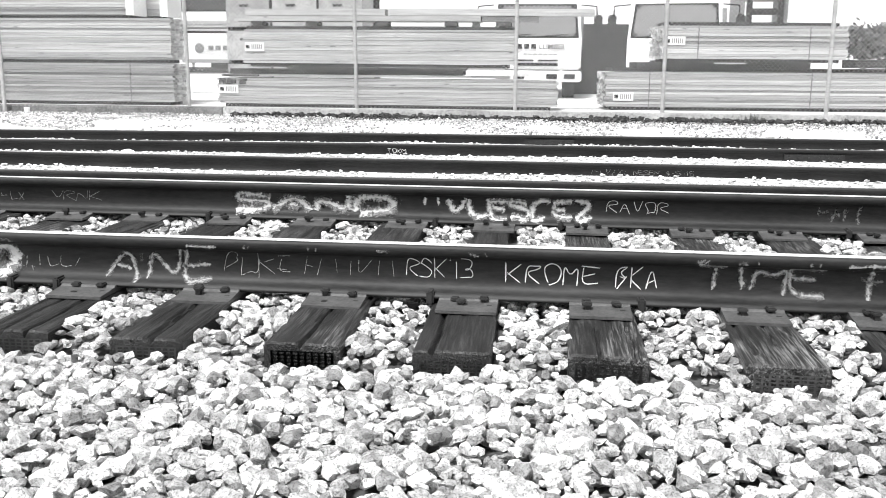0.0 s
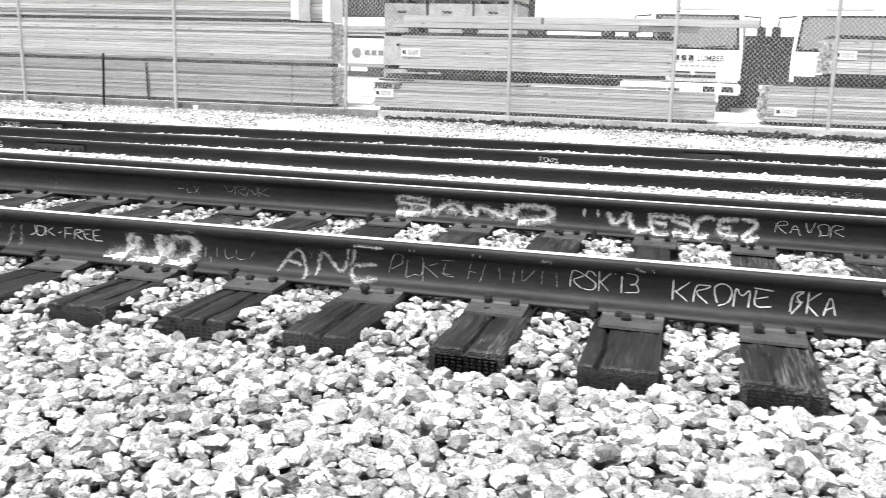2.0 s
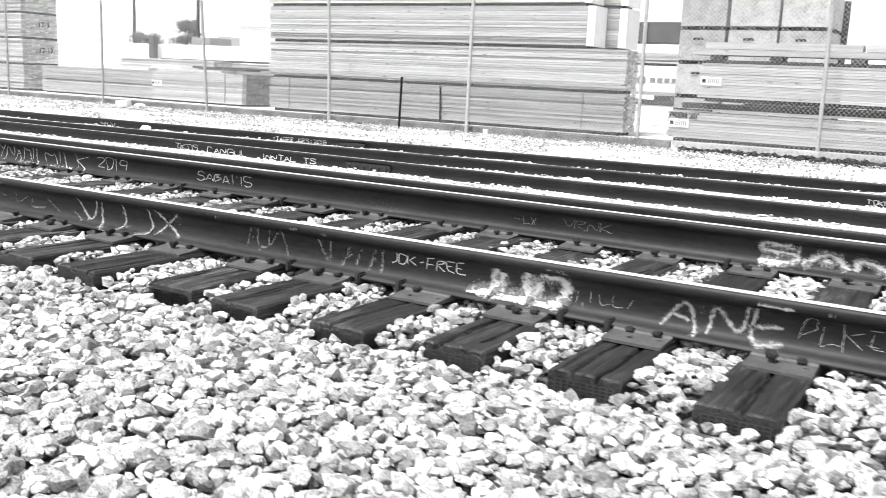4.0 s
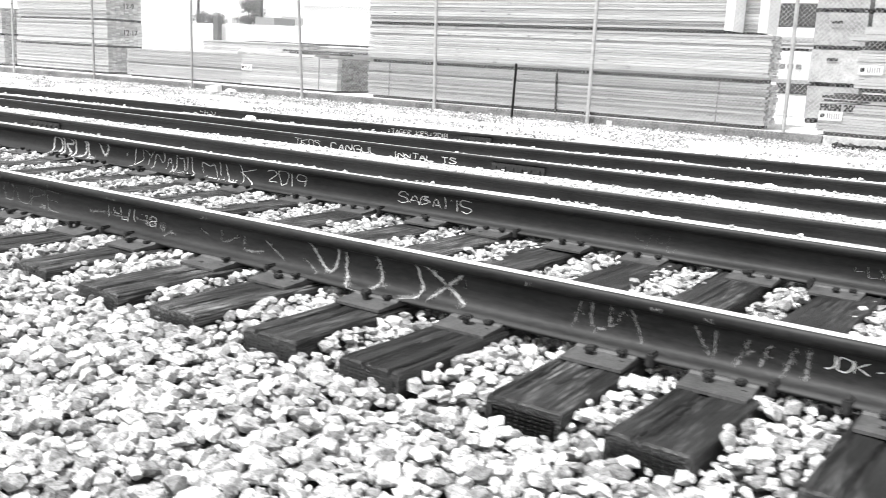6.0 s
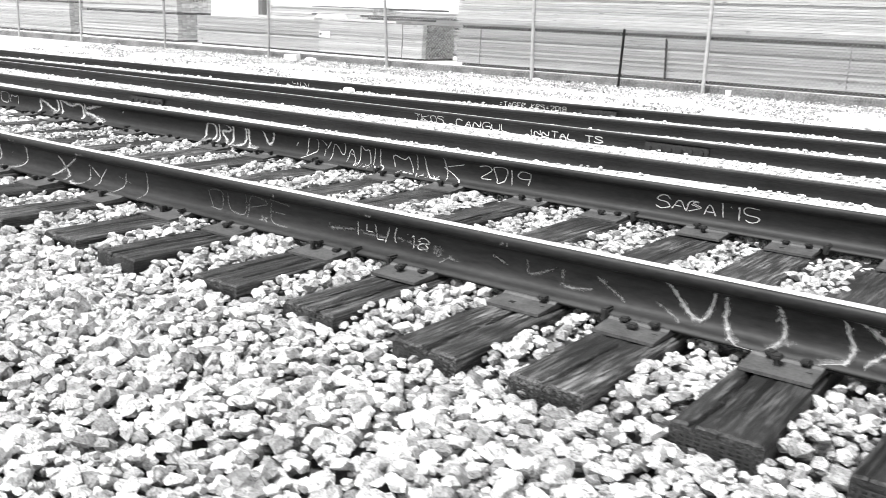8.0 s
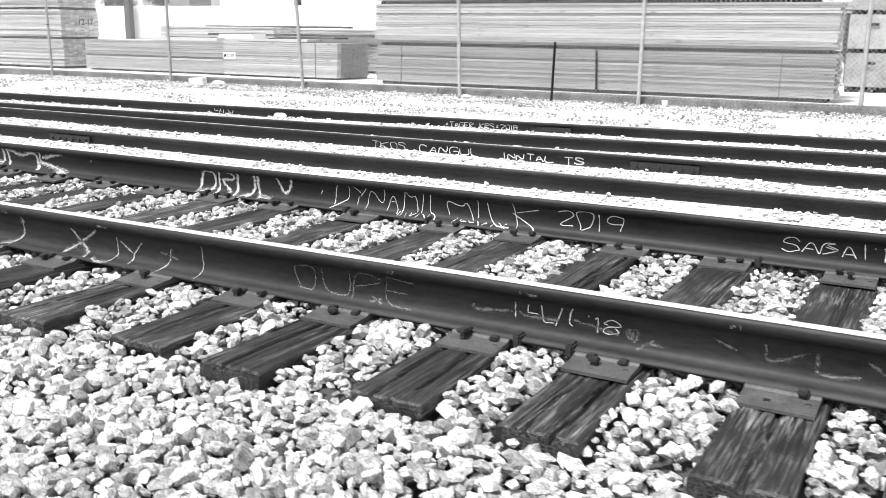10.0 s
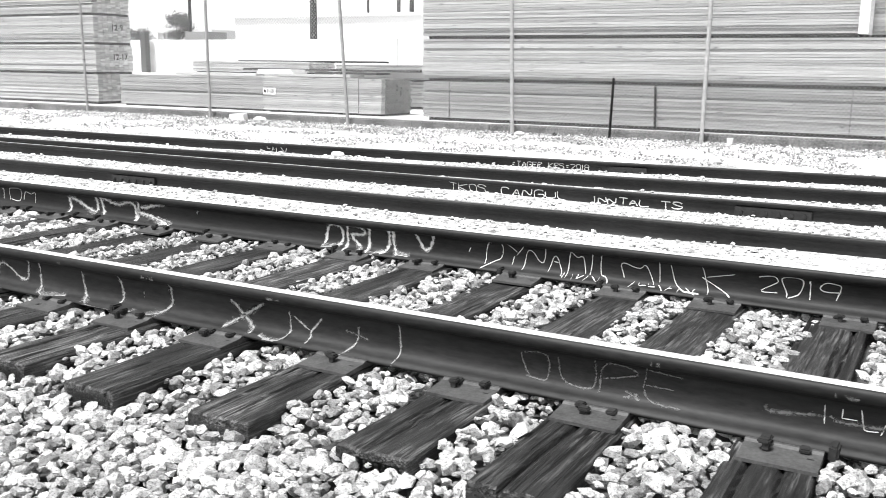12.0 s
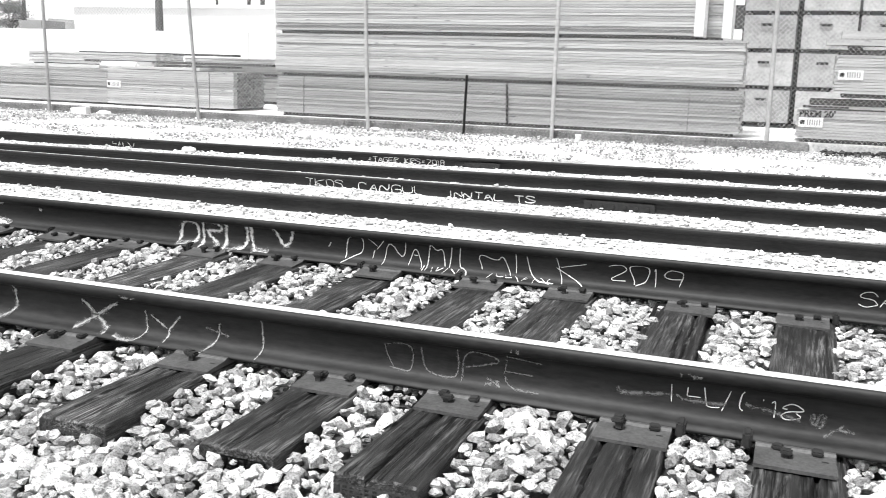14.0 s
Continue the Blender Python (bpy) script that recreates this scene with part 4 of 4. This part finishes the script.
    part("chassis", box(0.45, w - 0.45, 0.4, 6.2, 0.55, 0.78, 0.01), BLACK, t)
    part("flatbed", box(-0.12, w + 0.12, 1.95, 6.4, 0.9, 1.05, 0.01), BLACK, t, "dark flatbed")
    part("headboard", box(-0.08, w + 0.08, 1.9, 1.97, 1.05, 2.0, 0.01), GREYP, t)
    part("roof_lamp", box(0.5, 1.45, 0.52, 0.6, 2.135, 2.19, 0.01), CHROME, t)
    if lettered:
        lettering("LUMBER", 0.155, INK, cab, pose(1.04, -0.036, 1.06, 88), "dark bold lettering", 0.002, 0.0025)
        for k in range(4):
            part("lettering_bar", box(0.42 + 0.15 * k, 0.53 + 0.15 * k, -0.036, -0.018, 1.065, 1.17), INK, cab)
        for k in range(7):
            part("lettering_bar", box(0.7 + 0.11 * k, 0.78 + 0.11 * k, -0.034, -0.018, 0.94, 0.965), GREYP, cab)
    return t


truck(-1.48, 17.5, 0.0, "white cab-over truck parked behind the lumber", True)
truck(1.42, 17.4, -9.0, "white cab-over truck turned slightly, behind the lumber", False)
load = part("flatbed_load", box(0.2, 1.9, 20.6, 22.5, 0.0, 1.72, 0.02), DARKWOOD)
tagged(load, "dark covered load standing between the trucks", "load")

# ---- the far yard ----
for x0, x1, y0, y1, h, label in (
        (-82.2, -74.6, 70, 82, 4.1, "white shed with a dark doorpost far off"), (-71.4, -49.4, 70, 90, 5.4, "long white warehouse far beyond the yard"),
        (-120, -90, 80, 95, 3.4, "low white shed far beyond the yard"), (-9, 6, 70, 85, 4.5, "white warehouse beyond the trucks"), (9.8, 16, 40, 48, 2.4, "small white yard office"), (18, 45, 70, 85, 5, "white shed beyond the yard")):
    shed = empty("warehouse", (x0, y0, 0.018), label, "building", "far buildings")
    part("wall", box(0, x1 - x0, 0, y1 - y0, 0, h), WHITE, shed)
    part("roof", box(-0.3, x1 - x0 + 0.3, -0.3, y1 - y0 + 0.3, h, h + 0.25), WHITE, shed, "pale flat roof")
    for k in range(int((x1 - x0) / 6)):
        part("door", box(1.5 + 6 * k, 4.5 + 6 * k, -0.05, 0.02, 0, 2.0), WHITE, shed)


def pole(x, y, h, arms=True, r=0.14):
    p = empty("utility_pole", (x, y, 0.018), "dark wooden utility pole beyond the yard", "pole", "utility poles")
    part("shaft", tube((0, 0, 0), (0, 0, h), r, r * 0.6), DARKWOOD, p)
    if arms:
        for z in (h - 0.6, h - 1.4):
            part("crossarm", box(-1.1, 1.1, -0.05, 0.05, z, z + 0.1, 0.01), DARKWOOD, p)


pole(-86.5, 69, 11.0, False, 0.22)
pole(-76.5, 69, 13.0, True, 0.22)
pole(-58.5, 66, 13.0, False, 0.4)
pole(-70.3, 92, 14.0, False, 0.2)
pole(-66.0, 92, 14.0, False, 0.3)
pole(-64.2, 92, 14.0, False, 0.35)
pole(14.2, 40, 10.0)
skip = part("shipping_container", box(-74.3, -71.6, 66, 69, 0.018, 4.0, 0.02), GREYP)
tagged(skip, "grey steel container far off in the bright yard", "container")
low = part("boundary_wall", box(-95, -49, 65, 65.3, 0.018, 3.2, 0.02), WHITE)
tagged(low, "low white boundary wall beyond the yard", "wall")
jamb = part("gate_post", box(-78.4, -77.7, 64, 64.6, 0.018, 3.95, 0.02), DARKWOOD)
tagged(jamb, "broad dark post beside the far shed", "post")
crate = part("dark_trailer", box(-89, -83.5, 66, 68, 0.018, 2.5, 0.05), DARKWOOD)
tagged(crate, "dark trailer far beyond the yard", "trailer")
lift = empty("forklift", (4.35, 20.0, 0.018), "dark forklift with a tall mast behind the lumber", "forklift")
part("mast", add_box(add_box(add_box(bmesh.new(), 0, 0.12, 0, 0.15, 0.1, 3.0, 0.01), 0.72, 0.84, 0, 0.15, 0.1, 3.0, 0.01), 0, 0.84, 0.02, 0.1, 1.9, 2.05, 0.01), BLACK, lift)
part("body", box(-0.1, 1.0, 0.4, 2.2, 0.3, 1.2, 0.08), GREYP, lift)
part("cab_frame", add_box(add_box(add_box(bmesh.new(), 0.95, 1.02, 0.4, 1.8, 1.2, 2.3, 0.01), -0.1, 0.018, 0.4, 1.8, 1.2, 2.3, 0.01), -0.1, 1.02, 0.4, 1.8, 2.3, 2.38, 0.01), GREYP, lift)
for wy in (0.5, 1.9):
    part("wheel", tube((-0.12, wy, 0.3), (1.02, wy, 0.3), 0.3, seg=20), TYRE, lift)
board = empty("yard_sign", (-10.0, 21.5, 0.018), "white printed banner hung in the yard", "sign")
part("panel", box(0, 1.8, 0, 0.04, 0.75, 1.35, 0.004), CARD, board)
part("emblem", tube((0.35, -0.004, 1.08), (0.35, -0.01, 1.08), 0.13, seg=24), GREYP, board)
for k in range(5):
    part("lettering_bar", box(0.6 + 0.2 * k, 0.74 + 0.2 * k, -0.01, 0.0, 1.03, 1.15), GREYP, board)
for fx in (0.1, 1.7):
    part("leg", box(fx, fx + 0.06, 0.04, 0.1, 0, 1.35), GREYP, board)
bundle(-10.6, -6.9, 1.5, 1.75, y=19.5, depth=1.0, label="pale beams racked in the yard")
rack = part("lumber_rack", add_box(add_box(add_box(bmesh.new(), -10.3, -10.1, 19.5, 20.5, 0.018, 1.44, 0.01), -7.4, -7.2, 19.5, 20.5, 0.018, 1.44, 0.01), -10.7, -6.9, 19.6, 20.4, 2.0, 2.5, 0.02), DARKWOOD)
tagged(rack, "dark timber rack under a flat cover", "rack")
skirt = part("concrete_barrier", box(-10.2, -7.2, 18.2, 18.6, 0.018, 0.5, 0.03), WHITE)
tagged(skirt, "low white concrete barrier in the yard", "barrier")
for x0, x1, z, h, m, label in ((-9.0, -7.3, 0.502, 0.12, DARKWOOD, "dark beam lying on the barrier"), (-8.1, -7.3, 0.624, 0.1, DARKWOOD, "short dark beam on another"), (-8.8, -7.4, 0.726, 0.08, PINE, "pale beam lying across the dark ones")):
    lone_plank(x0, x1, 18.2, z, h, 0.38, m, label)


def tree(x, y, h, spread, seed, label):
    """Tapered trunk, limbs and a ragged crown of small leaves."""
    r = random.Random(seed)
    t = empty("tree", (x, y, 0.018), label, "tree", "far trees")
    bm = tube((0, 0, 0), (0.1, 0, h * 0.55), 0.16, 0.09)
    tips = []
    for k in range(8):
        a = r.uniform(0, 6.28)
        e = Vector((math.cos(a) * spread * r.uniform(0.3, 0.8), math.sin(a) * spread * r.uniform(0.3, 0.8), h * r.uniform(0.6, 0.95)))
        add_tube(bm, (0.07, 0, h * r.uniform(0.35, 0.55)), e, 0.05, 0.02, 6)
        tips.append(e)
    part("trunk", bm, DARKWOOD, t)
    verts, faces = [], []
    for e in tips:
        for k in range(260):
            c = e + Vector((r.gauss(0, 1), r.gauss(0, 1), r.gauss(0, 0.7))) * spread * 0.27
            u = Vector((r.uniform(-1, 1), r.uniform(-1, 1), r.uniform(-1, 1))).normalized() * 0.13
            v = u.orthogonal().normalized() * 0.06
            b = len(verts)
            verts += [c - u, c + v, c + u, c - v]
            faces.append((b, b + 1, b + 2, b + 3))
    crown = raw("crown", verts, faces, LEAF, t, "dark leaves")
    crown["kind"] = "stuff"


tree(-84.6, 69, 4.6, 1.5, 3, "dark ragged tree beyond the yard")
tree(-78.3, 69, 6.0, 1.5, 4, "far dark tree beyond the sheds")
tree(11.9, 36, 2.0, 1.0, 5, "dark bushy tree beyond the yard")
tree(13.4, 37, 2.0, 1.0, 6, "dark bushy tree beyond the yard")

# ---- litter along the fence ----
bm = bmesh.new()
bmesh.ops.create_cone(bm, cap_ends=True, segments=20, radius1=0.036, radius2=0.05, depth=0.11, matrix=Matrix.Translation((0, 0, 0.055)))
cup = part("paper_cup", bm, WHITE)
cup.location = (-9.0, 11.86, -0.115)
tagged(cup, "white paper cup on the gravel by the kerb", "cup")
carton = part("carton", box(-0.16, 0.16, -0.09, 0.09, 0, 0.15, 0.006), CARD)
carton.matrix_basis = pose(-18.75, 11.8, -0.13, 3, -4, 12)
tagged(carton, "white cardboard carton against the fence", "carton")
for x, y, s in ((-13.45, 7.9, 0.07), (-11.3, 6.25, 0.06), (-18.2, 11.8, 0.1), (-12.3, 4.9, 0.04), (-4.9, 7.0, 0.05), (-12.5, 11.8, 0.06)):
    bm = bmesh.new()
    bmesh.ops.create_icosphere(bm, subdivisions=2, radius=1)
    for v in bm.verts:
        v.co *= 1 + 0.3 * noise.noise(v.co * 1.5 + Vector((x, y, 0)))
    bmesh.ops.scale(bm, vec=(1.5 * s, s, 0.6 * s), verts=bm.verts)
    rock = part("rock", bm, WHITE)
    rock.location = (x, y, ballast(x, y) + 0.4 * s)
    tagged(rock, "pale rock lying on the ballast", "rock", "loose rocks")
for x, s in ((3.05, 0.24), (2.6, 0.12), (4.6, 0.13), (-11.9, 0.1), (-18.9, 0.2), (-6.6, 0.1), (0.2, 0.08)):
    r = random.Random(int(x * 100))
    verts, faces = [], []
    for k in range(70):
        a, e, l = r.uniform(0, 6.28), r.uniform(0.25, 1.4), s * r.uniform(0.4, 1.1)
        d = Vector((math.cos(a) * math.cos(e), math.sin(a) * math.cos(e), math.sin(e)))
        w = Vector((-math.sin(a), math.cos(a), 0)) * 0.006
        o = Vector((r.gauss(0, s * 0.25), r.gauss(0, s * 0.12), 0))
        b = len(verts)
        verts += [o - w, o + w, o + d * l * 0.6 + w * 0.8, o + d * l + Vector((0, 0, -0.2 * l)), o + d * l * 0.6 - w * 0.8]
        faces += [(b, b + 1, b + 2, b + 4), (b + 4, b + 2, b + 3)]
    weed = raw("weed", verts, faces, LEAF)
    weed.location = (x, 11.9, -0.115)
    tagged(weed, "scrubby dry weed at the foot of the kerb", "weed", "weeds by the kerb")

# ---- ballast stones ----


def stone_shape(seed, cuts=11):
    """An angular broken stone about 1 across: a block bounded by flat fracture planes."""
    r = np.random.RandomState(seed)
    k = np.arange(cuts) + 0.5
    high, turn = 1 - 2 * k / cuts, k * 2.39996 + r.uniform(0, 6.28)
    flat = np.sqrt(1 - high ** 2)
    normals = np.stack([flat * np.cos(turn), flat * np.sin(turn), high], 1) + r.normal(0, 0.2, (cuts, 3))
    normals /= np.linalg.norm(normals, axis=1)[:, None]
    away = r.uniform(0.34, 0.47, cuts)
    corners = []
    for trio in itertools.combinations(range(cuts), 3):
        a = normals[list(trio)]
        if abs(np.linalg.det(a)) < 0.08:
            continue
        p = np.linalg.solve(a, away[list(trio)])
        if np.all(normals @ p < away + 1e-6):
            corners.append(p * min(1.0, 0.64 / np.linalg.norm(p)) * (1.2, 0.98, 0.76))
    bm = bmesh.new()
    for q in corners:
        bm.verts.new(q)
    bmesh.ops.convex_hull(bm, input=bm.verts)
    bmesh.ops.triangulate(bm, faces=bm.faces)
    keep = [v for v in bm.verts if v.link_faces]
    index = {v: k for k, v in enumerate(keep)}
    v = np.array([v.co[:] for v in keep])
    f = np.array([[index[q] for q in face.verts] for face in bm.faces])
    bm.free()
    return v, f


FINE = [stone_shape(k, 12) for k in range(36)]
COARSE = [stone_shape(100 + k, 7) for k in range(16)]


def blocked(x, y):
    """Whether a timber lies here."""
    if -0.66 < y < 2.18:
        for t in TIES:
            if abs(x - t) < 0.118:
                return True
    return False


def pile(name, spots, shapes, material, label, seed, flat=0.74):
    """Many stones in one mesh; spots: (x, y, z, size)."""
    r = np.random.RandomState(seed)
    vs, fs, base = [], [], 0
    for x, y, z, s in spots:
        v, f = shapes[r.randint(len(shapes))]
        q = r.normal(size=4)
        q /= np.linalg.norm(q)
        w, a, b, c = q
        rot = np.array([[1 - 2 * (b * b + c * c), 2 * (a * b - c * w), 2 * (a * c + b * w)], [2 * (a * b + c * w), 1 - 2 * (a * a + c * c), 2 * (b * c - a * w)], [2 * (a * c - b * w), 2 * (b * c + a * w), 1 - 2 * (a * a + b * b)]])
        p = (v * s) @ rot.T
        p[:, 2] *= flat
        vs.append(p + (x, y, z))
        fs.append(f + base)
        base += len(v)
    v, f = np.concatenate(vs), np.concatenate(fs)
    me = bpy.data.meshes.new(name)
    me.vertices.add(len(v))
    me.vertices.foreach_set("co", v.ravel())
    me.loops.add(f.size)
    me.loops.foreach_set("vertex_index", f.ravel().astype(np.int32))
    me.polygons.add(len(f))
    me.polygons.foreach_set("loop_start", np.arange(0, f.size, 3, dtype=np.int32))
    me.polygons.foreach_set("use_smooth", np.zeros(len(f), dtype=bool))
    me.update(calc_edges=True)
    me.validate()
    me.materials.append(material)
    ob = new(name, me)
    return tagged(ob, label, "ballast", kind="stuff")


def strew(x0, x1, y0, y1, pitch, lo, hi, seed, lift=0.0, skip=None):
    r = np.random.RandomState(seed)
    out = []
    for j in range(int((y1 - y0) / pitch)):
        for k in range(int((x1 - x0) / pitch)):
            x, y = x0 + (k + r.uniform(0, 1)) * pitch, y0 + (j + r.uniform(0, 1)) * pitch
            s = lo + (hi - lo) * r.uniform() ** 1.6
            if skip and skip(x, y, s):
                continue
            out.append((x, y, ballast(x, y) + lift + r.uniform(-0.6, 0.3) * s, s))
    return out


def under_rail(x, y, s):
    return blocked(x, y) or ((abs(y) < 0.1 or abs(y - GAUGE) < 0.1) and s > 0.045)


def bare(x, y, s):
    return noise.noise((x * 0.7, y * 1.6, 3)) < 0.02


def thin_soil(x, y, s):
    """Where the dirt against the kerb gives way to gravel."""
    return y < 11.78 + 0.22 * noise.noise((x * 0.5, 0, 8)) + 0.1 * noise.noise((x * 3, y * 3, 2))


def at_rails(x, y, s):
    return any(abs(y - c) < 0.05 for c in (4.42, 4.42 + GAUGE, third(x), third(x) + GAUGE))


near_spots = strew(-10.5, 3.0, -2.45, -0.64, 0.030, 0.024, 0.066, 1)
behind = strew(-11, 4, -6.0, -2.45, 0.062, 0.045, 0.09, 21)
cribs = strew(-13, 4.5, -0.64, 2.2, 0.032, 0.022, 0.058, 2, 0.0, under_rail)
left_spots = strew(-26, -10.5, -2.0, 2.4, 0.065, 0.04, 0.085, 3, 0.0, under_rail) + strew(-26, -13, -0.6, 2.2, 0.065, 0.04, 0.085, 33, 0.0, under_rail)
mid_spots = strew(-24, 6.5, 2.2, 9.6, 0.057, 0.025, 0.058, 4, -0.016, at_rails)
grit = strew(-26, 8, 9.6, 12.0, 0.06, 0.015, 0.05, 5, 0.012, bare) + strew(-24, 8, 11.2, 12.02, 0.05, 0.012, 0.04, 6, 0.015)
singles = [s for s in near_spots if -6.9 < s[0] < -5.2 and -1.15 < s[1] < -0.64][:300]
taken = set(singles)
pile("soil", [(x, y, z + 0.01, s) for x, y, z, s in strew(-5.4, 8, 11.55, 12.02, 0.04, 0.03, 0.1, 16, 0.02, thin_soil)], COARSE, SOIL, "dark dirt and leaf litter banked against the kerb", 17)
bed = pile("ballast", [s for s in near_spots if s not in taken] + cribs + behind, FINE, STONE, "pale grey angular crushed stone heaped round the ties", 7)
pile("far_ballast", left_spots + mid_spots, COARSE, STONE_FAR, "pale crushed stone between the lower tracks", 8, 0.5)
pile("grit", grit, COARSE, GRIT, "scattered grit and chips along the kerb", 9)
stone_meshes = []
for v, f in FINE[:12]:
    me = bpy.data.meshes.new("stone")
    me.from_pydata([tuple(p) for p in v], [], [tuple(int(q) for q in t) for t in f])
    me.materials.append(STONE_ONE)
    stone_meshes.append(me)
r = random.Random(8)
for x, y, z, s in singles:
    ob = new("stone", r.choice(stone_meshes))
    ob.parent = bed
    ob.matrix_basis = pose(x, y, z, r.uniform(0, 360), r.uniform(0, 360), r.uniform(0, 360)) @ Matrix.Diagonal((s, s, s, 1))
